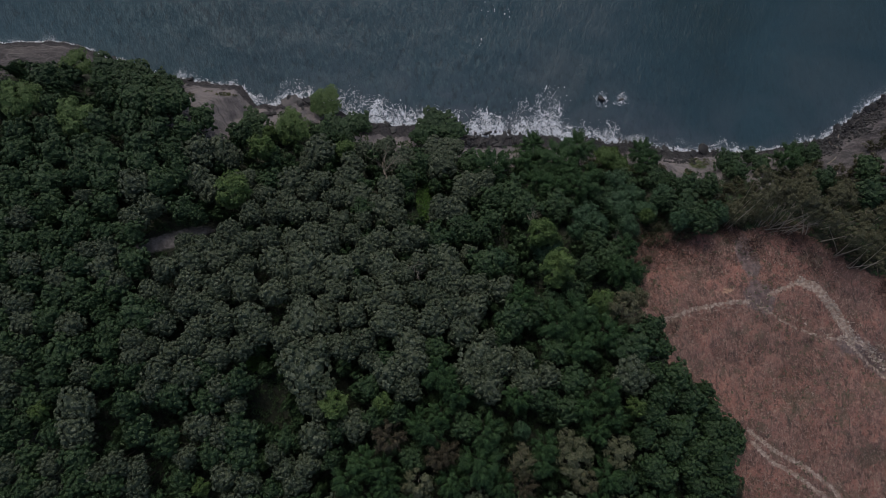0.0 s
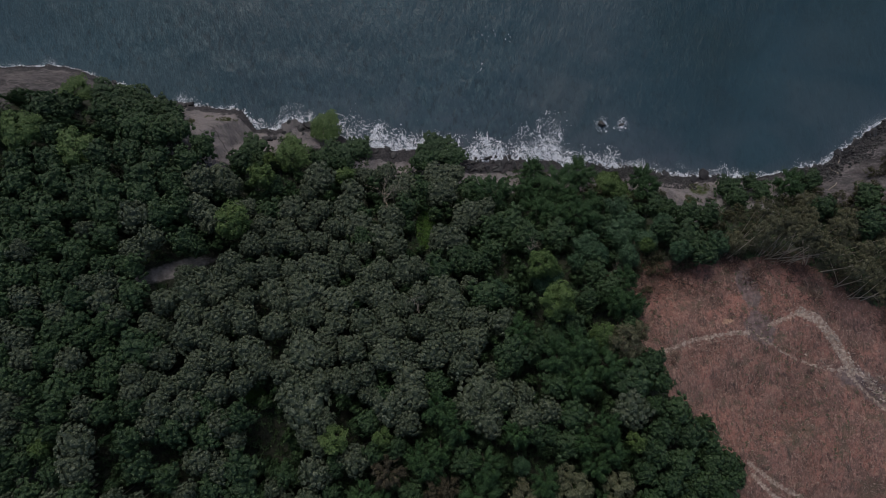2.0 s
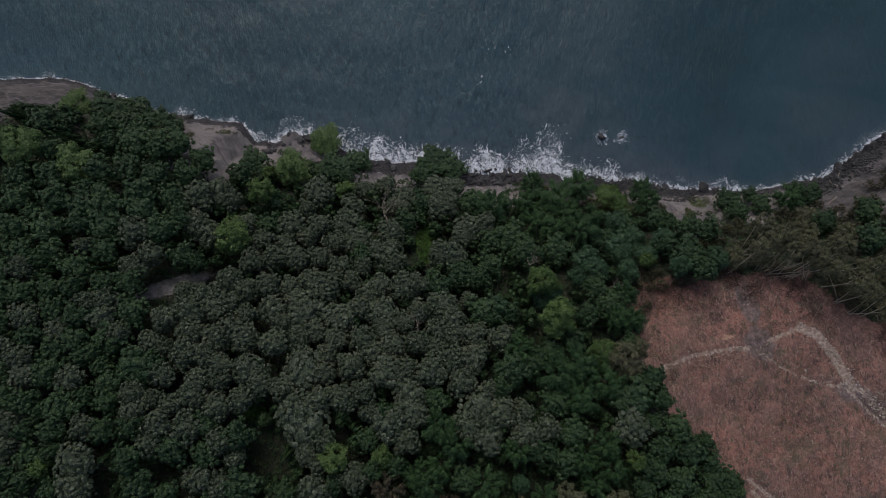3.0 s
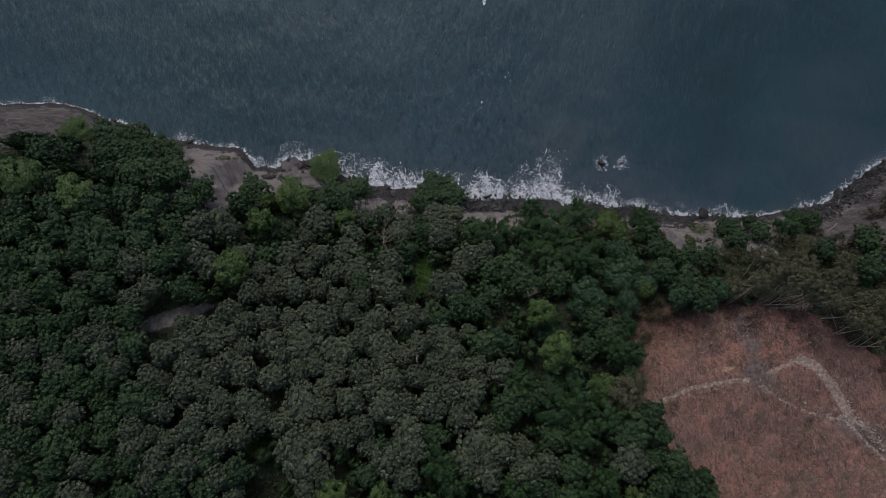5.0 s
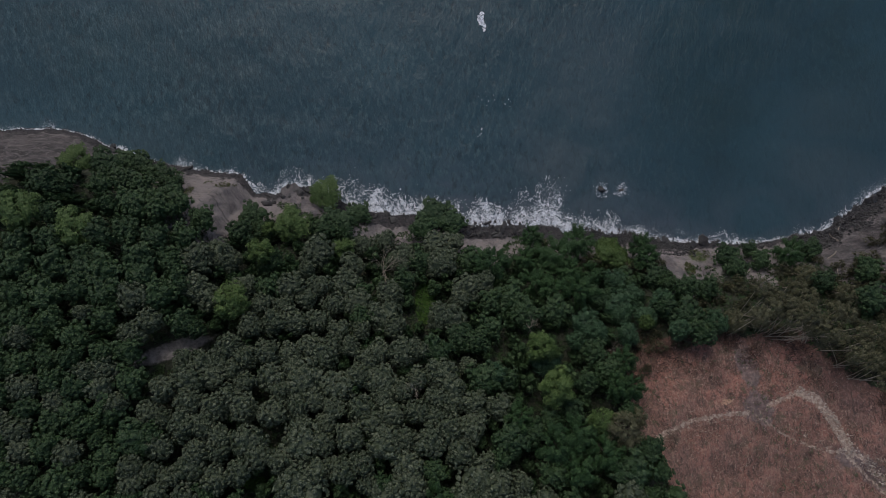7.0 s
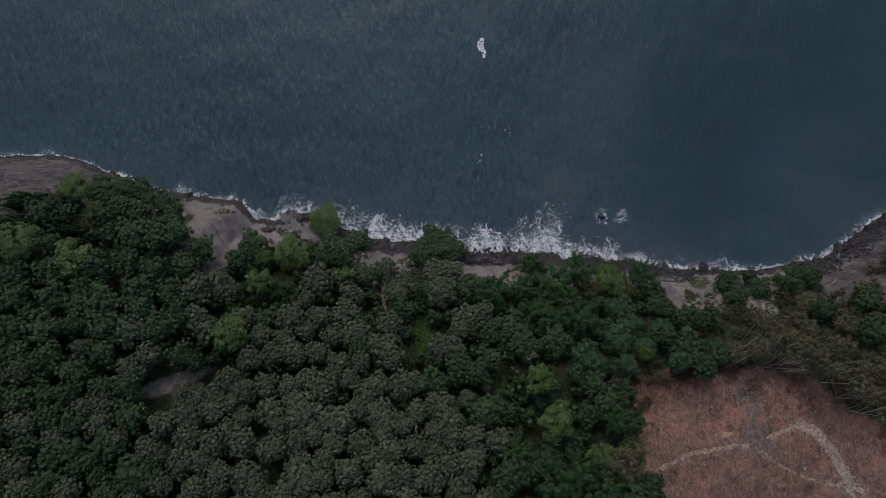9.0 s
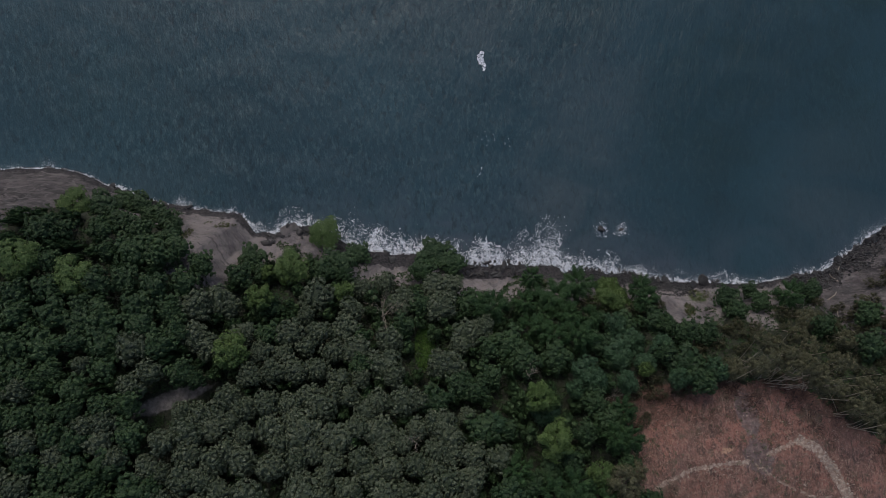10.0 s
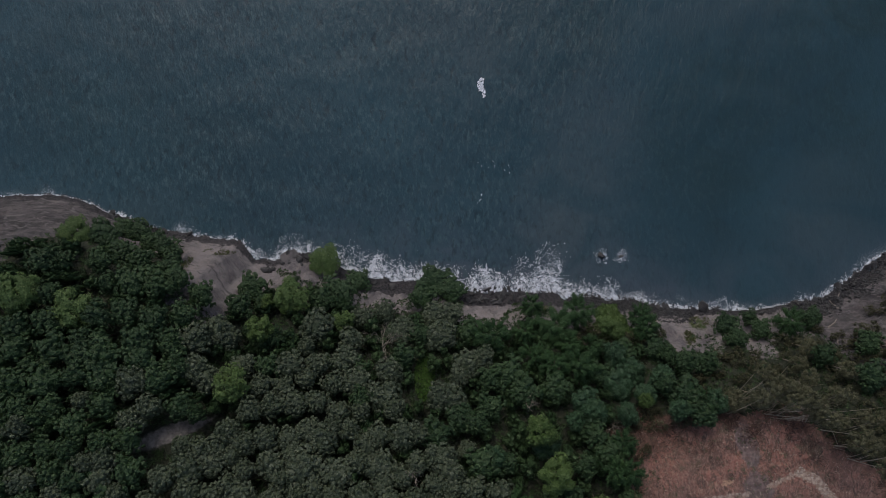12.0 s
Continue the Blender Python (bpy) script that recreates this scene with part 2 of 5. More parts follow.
def sea_material():
    n = Nodes("sea_water")
    big = n.noise(0.016, 3.0, distort=1.5)
    c = n.mix(n.ramp(big, (0.35, 0.0), (0.65, 1.0)), (0.0180, 0.0470, 0.0630), (0.0245, 0.0635, 0.0830))
    squash = n.node("ShaderNodeMapping", Vector=n.coord, Scale=(0.35, 1.0, 1.0), Rotation=(0, 0, 0.5)).outputs["Vector"]
    c = n.mix(n.ramp(n.noise(0.03, 4.0, where=squash, distort=2.0), (0.52, 0.0), (0.72, 0.30)), c, (0.0480, 0.0800, 0.0930))
    cloudy = n.ramp(n.noise(0.07, 5.0, 0.6, distort=1.2), (0.35, 0.25), (0.65, 1.0))
    c = n.mix(n.math("MULTIPLY", n.attr("silt"), cloudy), c, (0.1000, 0.1090, 0.1340))
    c = n.mix(n.math("MULTIPLY", n.attr("murk"), cloudy), c, (0.0620, 0.0840, 0.0950))
    c = n.mix(n.math("MULTIPLY", n.attr("deep"), cloudy), c, (0.0150, 0.0370, 0.0410))
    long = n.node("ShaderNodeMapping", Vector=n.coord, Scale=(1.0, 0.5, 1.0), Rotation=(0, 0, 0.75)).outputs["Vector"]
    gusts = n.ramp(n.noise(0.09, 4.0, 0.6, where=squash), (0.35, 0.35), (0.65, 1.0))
    ripple_shading = n.math("MULTIPLY", n.attr("ripple_shading"), gusts)
    # glints on crests and shade in troughs painted into the colour, besides the bump
    c = n.mix(n.math("MULTIPLY", ripple_shading, n.ramp(n.noise(0.95, 5.0, 0.7, where=long), (0.50, 0.0), (0.64, 0.85))), c, (0.0700, 0.1200, 0.1270))
    c = n.mix(n.math("MULTIPLY", n.math("ADD", ripple_shading, 0.12), n.ramp(n.noise(0.8, 4.0, 0.6, where=long, distort=0.5), (0.32, 0.8), (0.48, 0.0))), c, (0.0120, 0.0230, 0.0310))
    # surf: foam webs that close up towards the waterline
    froth = n.attr("froth")
    shred = n.math("MULTIPLY", n.math("SUBTRACT", n.noise(2.4, 4.0, 0.7), 0.5), 0.16)

    def web(size, share, distort):
        gap = n.math("ABSOLUTE", n.math("SUBTRACT", n.noise(size, 2.0, 0.55, distort=distort), 0.5))
        return n.ramp(n.math("SUBTRACT", n.math("ADD", n.math("MULTIPLY", froth, share), n.math("MULTIPLY", shred, froth)), gap), (0.0, 0.0), (0.035, 0.9))

    foam = n.math("MAXIMUM", web(0.50, 0.055, 1.6), web(1.25, 0.045, 1.0))
    milky = n.math("MULTIPLY", froth, n.ramp(n.noise(0.8, 5.0, 0.7, distort=0.8), (0.40, 0.0), (0.65, 0.32)))
    c = n.mix(milky, c, (0.3000, 0.3200, 0.3350))
    c = n.mix(foam, c, (0.7600, 0.8000, 0.8700))
    b = n.bump(n.noise(0.4, 3.0, 0.6, where=long), 0.5, 0.6)
    b = n.bump(n.noise(2.0, 4.0, 0.65, where=long), 0.6, 0.2, b)
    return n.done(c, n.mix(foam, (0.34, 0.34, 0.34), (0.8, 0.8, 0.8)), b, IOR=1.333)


GROUND = ground_material()
SEA = sea_material()
foam_nodes = Nodes("sea_foam")
foam_shade = foam_nodes.mix(foam_nodes.ramp(foam_nodes.noise(1.6, 6.0, 0.75, distort=0.8), (0.36, 0.0), (0.58, 1.0)), (0.50, 0.54, 0.61), (0.92, 0.94, 0.98))
FOAM = foam_nodes.done(foam_nodes.mix(foam_nodes.ramp(foam_nodes.random_island(), (0.0, 0.35), (0.45, 0.0)), foam_shade, (0.30, 0.34, 0.41)), 0.7)


# ---- mesh helpers ----
def mesh_object(name, verts, faces, material, parent=None, smooth=False):
    me = bpy.data.meshes.new(name)
    me.from_pydata([tuple(v) for v in verts], [], [tuple(f) for f in faces])
    me.materials.append(material)
    if smooth:
        me.polygons.foreach_set("use_smooth", [True] * len(me.polygons))
    me.update()
    ob = new(name, me)
    ob.parent = parent
    return ob


def field_values(ob, name, values):
    a = ob.data.attributes.new(name, "FLOAT", "POINT")
    a.data.foreach_set("value", np.asarray(values, dtype=np.float32).ravel())


def waves_noise(x, y, size, seed):
    """Smooth value noise in plan, from -1 to 1, on arrays."""
    rng = np.random.RandomState(seed)
    table = rng.uniform(-1, 1, (64, 64))
    u, v = np.asarray(x) / size, np.asarray(y) / size
    i, j = np.floor(u).astype(int), np.floor(v).astype(int)
    f, g = u - i, v - j
    f, g = f * f * (3 - 2 * f), g * g * (3 - 2 * g)
    a, b = table[i % 64, j % 64], table[(i + 1) % 64, j % 64]
    c, d = table[i % 64, (j + 1) % 64], table[(i + 1) % 64, (j + 1) % 64]
    return (a * (1 - f) + b * f) * (1 - g) + (c * (1 - f) + d * f) * g


def fractal(x, y, size, seed, octaves=4):
    return sum(waves_noise(x, y, size / 2 ** k, seed + k) / 2 ** k for k in range(octaves))


def tubes(paths, sides=5):
    """Joined tapered tubes; each path is a list of (point, radius)."""
    verts, faces = [], []
    for path in paths:
        base = len(verts)
        for k, (p, r) in enumerate(path):
            q, o = Vector(path[min(k + 1, len(path) - 1)][0]), Vector(path[max(k - 1, 0)][0])
            way = (q - o).normalized()
            side = way.orthogonal().normalized()
            other = way.cross(side)
            for s in range(sides):
                a = 2 * math.pi * s / sides
                verts.append(Vector(p) + r * (math.cos(a) * side + math.sin(a) * other))
        for k in range(len(path) - 1):
            for s in range(sides):
                a, b = base + k * sides + s, base + k * sides + (s + 1) % sides
                faces.append((a, b, b + sides, a + sides))
        faces.append(tuple(base + (len(path) - 1) * sides + s for s in range(sides)))
    return verts, faces


# ---- the lie of the land ----
SHORE = np.array([(-1500, 330), (-300, 95), (-160, 64), (-106, 50.2), (-97, 49.6), (-91, 49.4), (-86, 48.4), (-80.5, 45.8), (-76, 44.6), (-71, 43.2), (-66, 41.6), (-60, 40.4), (-54, 39.2), (-48, 39.0),
                  (-44.6, 34.7), (-40, 34), (-36.5, 36), (-31.7, 35.9), (-27.5, 34.8), (-24.5, 33), (-19.5, 30.6), (-12.7, 29.6), (-5, 29.8), (-1, 30.6), (2.5, 29), (7.6, 26.8), (15.7, 27.3),
                  (22.5, 27.3), (36, 26.6), (49.6, 24.3), (56.4, 23.5), (64.5, 23.2), (76.7, 23.5), (83.5, 25.2), (90.3, 26.6), (97, 30.6), (106.3, 37.4),
                  (130, 56), (300, 140), (1500, 420)])
# height over distance inland: the high west bluff, the wooded slope, the field's bluff
SEABED = [(-400, -30), (-40, -7), (-10, -2.5), (0, -0.1)]
WEST = np.array(SEABED + [(1.5, 1.2), (3, 4), (6, 11), (10, 17), (14, 20.5), (22, 24.5), (30, 27.5), (36, 31.5), (44, 34.5), (57, 42), (75, 49), (120, 60), (1500, 180)])
SLOPE = np.array(SEABED + [(1.5, 0.7), (4, 2.2), (8, 5.5), (18, 15.2), (31, 26), (42, 32), (50, 34.5), (62, 37), (120, 48), (1500, 170)])
EAST = np.array(SEABED + [(1.5, 0.7), (4, 2.6), (8, 7), (12, 12.5), (20, 21.8), (25, 23.6), (31, 25.2), (41, 27.8), (60, 32), (120, 44), (1500, 160)])

fine = np.arange(-260, 260, 0.5)
shore_x = np.concatenate([np.linspace(-1500, -261, 60), fine, np.linspace(261, 1500, 60)])
shore_y = np.interp(shore_x, SHORE[:, 0], SHORE[:, 1]) + 0.5 * fractal(shore_x, shore_x * 0, 5.0, 11, 3)


def inland(x, y):
    """Distance from the waterline in plan; minus on the sea's side."""
    x, y = np.asarray(x, float), np.asarray(y, float)
    d = np.full(x.shape, 1e9)
    flat, fx, fy = d.ravel(), x.ravel(), y.ravel()
    for a in range(0, flat.size, 20000):
        px, py = fx[a:a + 20000, None], fy[a:a + 20000, None]
        flat[a:a + 20000] = np.sqrt(((px - shore_x) ** 2 + (py - shore_y) ** 2).min(axis=1))
    d = flat.reshape(x.shape)
    return np.where(y < np.interp(x, shore_x, shore_y), d, -d)


def smooth_knots(x, knots):
    """The knots' line, eased by averaging near by."""
    return sum(np.interp(np.asarray(x) + o, knots[:, 0], knots[:, 1]) for o in (-1.2, -0.4, 0.4, 1.2)) / 4


def height(x, y, d=None):
    d = inland(x, y) if d is None else d
    rough = np.clip((d - 1.0) / 6, 0, 1)
    west, east = np.clip((-38 - x) / 20, 0, 1), np.clip((x - 36) / 18, 0, 1)
    west, east = west * west * (3 - 2 * west), east * east * (3 - 2 * east)
    z = west * smooth_knots(d, WEST) + east * smooth_knots(d, EAST) + (1 - west - east) * smooth_knots(d, SLOPE)
    z = z - 6.0 * np.exp(-((x - 39.5) / 5.0) ** 2 - ((y - 11.0) / 4.5) ** 2)
    crag = np.interp(x, [-110, -80, -58, -46, -40, 78, 88, 106], [1.0, 1.0, 0.6, 0.6, 0.0, 0.0, 0.8, 1.0]) * np.clip((d - 0.5) / 2, 0, 1) * np.clip(1 - (d - 10) / 9, 0, 1)
    step = fractal(x * 0.55 + y * 0.2, y - 0.25 * x, 5.0, 53, 3)
    z = z + crag * (1.5 * np.round(step * 2.2) / 2.2 * 0.6 + 0.8 * np.abs(fractal(x, y, 2.6, 57, 3)) - 0.5)
    gully = np.clip(1 - np.abs(d - 8) / 9, 0, 1)
    return z + rough * 0.5 * fractal(x, y, 11.0, 3) + gully * (1.2 * fractal(x, y, 5.0, 23, 4) - 1.1 * np.abs(fractal(x, y, 3.2, 33, 3)))


def in_polygon(x, y, poly):
    x, y = np.asarray(x), np.asarray(y)
    inside = np.zeros(x.shape, bool)
    for (x0, y0), (x1, y1) in zip(poly, poly[1:] + poly[:1]):
        inside ^= ((y0 > y) != (y1 > y)) & (x < (x1 - x0) * (y - y0) / (y1 - y0 + 1e-12) + x0)
    return inside


def line_distance(x, y, line):
    x, y = np.asarray(x, float), np.asarray(y, float)
    best = np.full(x.shape, 1e9)
    for (x0, y0), (x1, y1) in zip(line, line[1:]):
        t = np.clip(((x - x0) * (x1 - x0) + (y - y0) * (y1 - y0)) / ((x1 - x0) ** 2 + (y1 - y0) ** 2), 0, 1)
        best = np.minimum(best, np.hypot(x - x0 - t * (x1 - x0), y - y0 - t * (y1 - y0)))
    return best


FIELD = [(35, 0.6), (45, 3.2), (55, 4.0), (66, 4.4), (74.2, 2.6), (78, -0.8), (82.5, -4), (88, -5.5), (115, -7), (115, -70), (58, -70), (56, -49), (54, -40),
         (51, -34), (45.5, -27.5), (40, -18.5), (36, -13), (34.5, -6.5)]
ARCH = [(40.5, -14.2), (46, -12.4), (51.5, -11.2), (56, -10.4), (60, -10.3), (64, -9.0), (68, -7.4), (70.8, -6.4), (73.6, -7.6), (76.4, -11.3), (78, -14.6), (79.1, -17.6)]
# worn tracks: line, half width, how pale
ROADS = [
    (ARCH[:5], 0.45, 0.72), (ARCH[5:8], 0.5, 0.7), (ARCH[7:], 0.8, 1.15), ([(46, -13.4), (51.5, -12.2), (56, -11.4), (60, -11.2)], 0.25, 0.5),
    ([(61.4, -10.9), (65.9, -13.9), (70.3, -15.9), (73.6, -17.2), (79, -17.9)], 0.3, 0.75),
    ([(62.4, -10.3), (66.6, -12.6), (71, -14.6), (75.6, -16.6), (79, -17.4)], 0.3, 0.5),
    ([(79.1, -16.8), (83, -20.3), (87.2, -24.6), (96.6, -33)], 0.3, 1.0),
    ([(78.3, -18), (81.6, -21.5), (85.8, -25.9), (95, -35)], 0.3, 0.95),
    ([(57, -33.8), (61.8, -37.6), (66.4, -40), (71, -43.3), (74.4, -48), (77.6, -54), (81, -64)], 0.4, 0.9),
    ([(57.5, -36), (60.8, -39.4), (65.2, -41.8), (69.4, -45), (72.6, -49.2), (76, -54.5), (79, -64)], 0.4, 0.9),
    ([(80, -17.8), (84, -18.6), (89, -19), (98, -21)], 0.5, 0.5),
    ([(58.5, 1), (60.5, -4), (61.5, -8)], 1.6, 0.28),
]
# clearings in the wood: centre, half sizes, turn
GRASS_SPOTS = [((-3.6, 10.2), (1.9, 3.8), 0.1), ((-33.4, -20.6), (1.6, 1.2), 0.4), ((60.5, 20), (3.4, 1.6), 0.0)]
GRAVEL_SPOTS = [((-51.4, 1.9), (6.6, 1.5), 0.32)]
SOIL_SPOTS = [((62.2, -9.6), (3.0, 3.4), 0.3), ((79, -18.5), (2.6, 2.0), 0.0), ((84.5, -22.5), (6.5, 2.2), -0.75), ((61, -1.5), (2.0, 4.5), 0.2)]


def spot(x, y, where):
    (cx, cy), (a, b), turn = where
    u, v = (x - cx) * math.cos(turn) + (y - cy) * math.sin(turn), (y - cy) * math.cos(turn) - (x - cx) * math.sin(turn)
    return np.clip(1.25 - 0.75 * np.hypot(u / a, v / b), 0, 1)


def tree_line(x):
    """How far inland the wood begins."""
    return np.interp(x, [-120, -97, -90, -84, -78, -64, -60, -58, -48, -45, -43, -30, -20, -12, 0, 4, 6, 15, 18, 36, 50, 52, 56, 57, 63, 65, 68, 70, 75, 77, 86, 90, 95, 120],
                     [16, 15, 13, 5, 4, 3.5, 4, 13, 13, 9, 7, 6, 6, 6, 5.5, 6, 8, 8, 5.5, 6, 5, 11, 11, 8, 8, 4.5, 5.5, 8.5, 8.5, 4.5, 6, 12, 16, 18])


def build_ground():
    xs = np.concatenate([-np.geomspace(1500, 112, 16), np.arange(-108, 108.1, 0.5), np.geomspace(112, 1500, 16)])
    ys = np.concatenate([-np.geomspace(1500, 70, 16), np.arange(-66, 56, 0.5), np.geomspace(60, 460, 12)])
    x, y = np.meshgrid(xs, ys)
    d = inland(x, y)
    z = height(x, y, d)
    inside = in_polygon(x, y, FIELD)
    rim = line_distance(x, y, FIELD + FIELD[:1])
    field = np.clip(0.5 + np.where(inside, rim, -rim) / 3.0, 0, 1)
    north = np.clip((y + 16 + 0.10 * (x - 36)) / 10, 0, 1)
    brush = north * np.clip(1.0 - rim / 7.5, 0, 1) * np.interp(x, [34, 38, 50, 56, 70, 90], [0.9, 1.0, 0.85, 0.5, 0.6, 0.9])
    ruddy = np.clip((y + 9) / 9, 0, 1) * np.interp(x, [34, 44, 62, 90], [0.6, 0.9, 1.0, 0.6]) * 0.8 + spot(x, y, ((71.5, -11.2), (5.5, 2.6), -0.5)) + 0.4 * spot(x, y, ((66, -32), (14, 10), 0.4))
    ruddy = np.clip(ruddy, 0, 1)
    rocky = np.interp(x, [-110, -80, -64, 80, 88, 106], [1.0, 0.9, 0.0, 0.0, 0.9, 1.0])
    ochre = 0.75 * spot(x, y, ((56.0, -8.2), (1.4, 0.5), 0.1))
    road = np.zeros_like(x)
    for line, width, pale in ROADS:
        away = line_distance(x, y, line)
        road = np.maximum(road, pale * np.clip(1.3 - 0.7 * away / width, 0, 1))
        z -= 0.14 * np.exp(-(away / 0.4) ** 2)
    grass, gravel = np.zeros_like(x), np.zeros_like(x)
    for w in GRASS_SPOTS:
        grass = np.maximum(grass, (0.6 if w[0][0] > 50 else 1.0) * spot(x, y, w))
    for w in GRAVEL_SPOTS:
        gravel = np.maximum(gravel, spot(x, y, w))
    soil = np.zeros_like(x)
    for w in SOIL_SPOTS:
        soil = np.maximum(soil, spot(x, y, w))
    z += inside * (0.22 * fractal(x, y, 2.4, 41, 4) + 0.25 * fractal(x, y, 7.0, 47, 2))
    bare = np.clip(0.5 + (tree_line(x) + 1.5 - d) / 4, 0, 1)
    wet = np.clip(0.5 + (np.interp(x, [-100, -30, -22, 30, 50, 62, 80, 92], [1.2, 1.7, 3.4, 3.2, 2.6, 1.6, 1.4, 3.2]) - d) / 2.0, 0, 1)
    nx, ny = len(xs), len(ys)
    idx = np.arange(nx * ny).reshape(ny, nx)
    faces = np.stack([idx[:-1, :-1], idx[:-1, 1:], idx[1:, 1:], idx[1:, :-1]], -1).reshape(-1, 4)
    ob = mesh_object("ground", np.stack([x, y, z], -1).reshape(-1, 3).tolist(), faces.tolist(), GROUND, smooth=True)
    for name, v in (("field", field), ("road", road), ("grass", grass), ("gravel", gravel), ("bare", bare), ("wet", wet), ("soil", soil), ("brush", brush), ("ruddy", ruddy), ("ochre", ochre), ("rocky", rocky)):
        field_values(ob, name, v)
    tagged(ob, "steep wooded coast with bare grey bluff and reddish cleared field", "ground", kind="structure")


def surf_width(x):
    """How far the surf reaches out from the waterline."""
    return np.interp(x, [-106, -98, -96, -93, -90, -80, -72, -66, -62, -56, -50, -44, -38, -32, -28, -22, -16, -10, -4, 2, 8, 14, 20, 26, 30, 34, 40, 48, 56, 62, 68, 74, 80, 86, 92, 106],
                     [1.6, 0.8, 2.2, 2.2, 0.9, 1.4, 1.0, 1.6, 3.2, 1.6, 1.6, 2.4, 3.0, 2.6, 3.4, 5.2, 4.6, 4.6, 3.6, 4.4, 6.2, 6.0, 7.0, 8.2, 6.4, 4.4, 3.8, 3.6, 4.2, 1.8, 2.6, 2.4, 1.0, 1.6, 2.8, 2.2])


def build_sea():
    xs = np.concatenate([-np.geomspace(4000, 118, 18), np.arange(-114, 114.1, 0.8), np.geomspace(118, 4000, 18)])
    ys = np.concatenate([[-5, 8], np.arange(15, 54, 0.6), np.arange(54, 102, 1.4), np.geomspace(105, 4000, 18)])
    x, y = np.meshgrid(xs, ys)
    d = inland(x, y)
    nx, ny = len(xs), len(ys)
    idx = np.arange(nx * ny).reshape(ny, nx)
    faces = np.stack([idx[:-1, :-1], idx[:-1, 1:], idx[1:, 1:], idx[1:, :-1]], -1).reshape(-1, 4)
    z = 0.10 * fractal(x, y, 6.0, 61, 3) * np.clip(-d / 4, 0, 1)
    ob = mesh_object("water", np.stack([x, y, z], -1).reshape(-1, 3).tolist(), faces.tolist(), SEA, smooth=True)
    silt = np.exp(np.minimum(d, 0) / 9.0) * np.interp(x, [-60, -20, 0, 50, 90], [0.15, 0.6, 1.0, 0.8, 0.4])
    field_values(ob, "silt", silt)
    field_values(ob, "ripple_shading", np.interp(x, [-90, -20, 30, 60, 90], [0.75, 0.8, 0.5, 0.2, 0.2]))
    wide = surf_width(x) * (0.9 + 0.5 * fractal(x, y * 0.3, 3.0, 71, 2))
    froth = np.clip(1.05 + d / np.maximum(wide, 0.4), 0, 1) ** 1.2 * np.clip(0.75 + 0.6 * fractal(x, y, 4.0, 127, 3), 0.1, 1.0) * np.clip(wide / 4, 0.3, 1)
    froth = np.maximum(froth, 0.75 * np.maximum(spot(x, y, ((38, 36), (1.2, 1.1), 0)), 0.8 * spot(x, y, ((42.8, 35.9), (1.2, 1.3), 0))))
    froth = np.maximum(froth, 0.45 * spot(x, y, ((26.5, 34.0), (2.4, 2.6), 0.4)))
    field_values(ob, "froth", froth)
    murk = np.maximum.reduce([0.75 * spot(x, y, ((33, 52), (10, 24), -0.25)), 0.55 * spot(x, y, ((90, 47), (9, 14), -0.6)), 0.5 * spot(x, y, ((72, 97), (16, 4), 0.25)), 0.4 * spot(x, y, ((6, 84), (12, 9), 0.0))])
    deep = np.maximum.reduce([0.8 * spot(x, y, ((66, 66), (15, 24), -0.2)), 0.8 * spot(x, y, ((100, 85), (20, 30), 0.0)), 0.6 * spot(x, y, ((30, 92), (14, 10), 0.3)), 0.5 * spot(x, y, ((-85, 72), (34, 18), -0.3))])
    field_values(ob, "murk", np.where(y < 200, murk, 0))
    field_values(ob, "deep", np.where(y < 200, deep, 0))
    tagged(ob, "dark teal sea with small wind ripples", "sea", kind="structure")


build_ground()
build_sea()


# ---- trees ----
SPHERE = bmesh.new()
bmesh.ops.create_icosphere(SPHERE, subdivisions=1, radius=1)
BALL_V = np.array([v.co[:] for v in SPHERE.verts])
BALL_F = np.array([[v.index for v in f.verts] for f in SPHERE.faces])
SPHERE.free()


DOME = bmesh.new()
bmesh.ops.create_icosphere(DOME, subdivisions=3, radius=1)
DOME_V = np.array([v.co[:] for v in DOME.verts])
DOME_F = np.array([[v.index for v in f.verts] for f in DOME.faces])
DOME.free()
DOME_F = DOME_F[DOME_V[DOME_F][:, :, 2].mean(axis=1) > -0.35]


def unit(v):
    return v / (np.linalg.norm(v, axis=-1, keepdims=True) + 1e-9)


def rosettes_of_leaves(rng, p, n, leaves, length, width, droop):
    """Leaves round each point p, in the plane across n; four corners a leaf."""
    k = len(p)
    s = unit(np.cross(n, np.array([0.3, 0.5, 0.81])))
    t = np.cross(n, s)
    b = rng.uniform(0, 6.28, (k, 1)) + 2 * math.pi * (np.arange(leaves) + rng.uniform(-0.25, 0.25, (k, leaves))) / leaves
    way = np.cos(b)[..., None] * s[:, None] + np.sin(b)[..., None] * t[:, None]
    n, p = n[:, None], p[:, None]
    side = np.cross(np.broadcast_to(n, way.shape), way)
    l = length * rng.uniform(0.7, 1.25, (k, leaves, 1))
    w = width * rng.uniform(0.8, 1.2, (k, leaves, 1))
    mid = p + way * l * 0.5 + n * l * 0.2
    tip = p + way * l + n * l * rng.uniform(-droop, 0.3, (k, leaves, 1))
    root = np.broadcast_to(p, mid.shape)
    return np.stack([root, mid + side * w / 2, tip, mid - side * w / 2], 2).reshape(-1, 3)


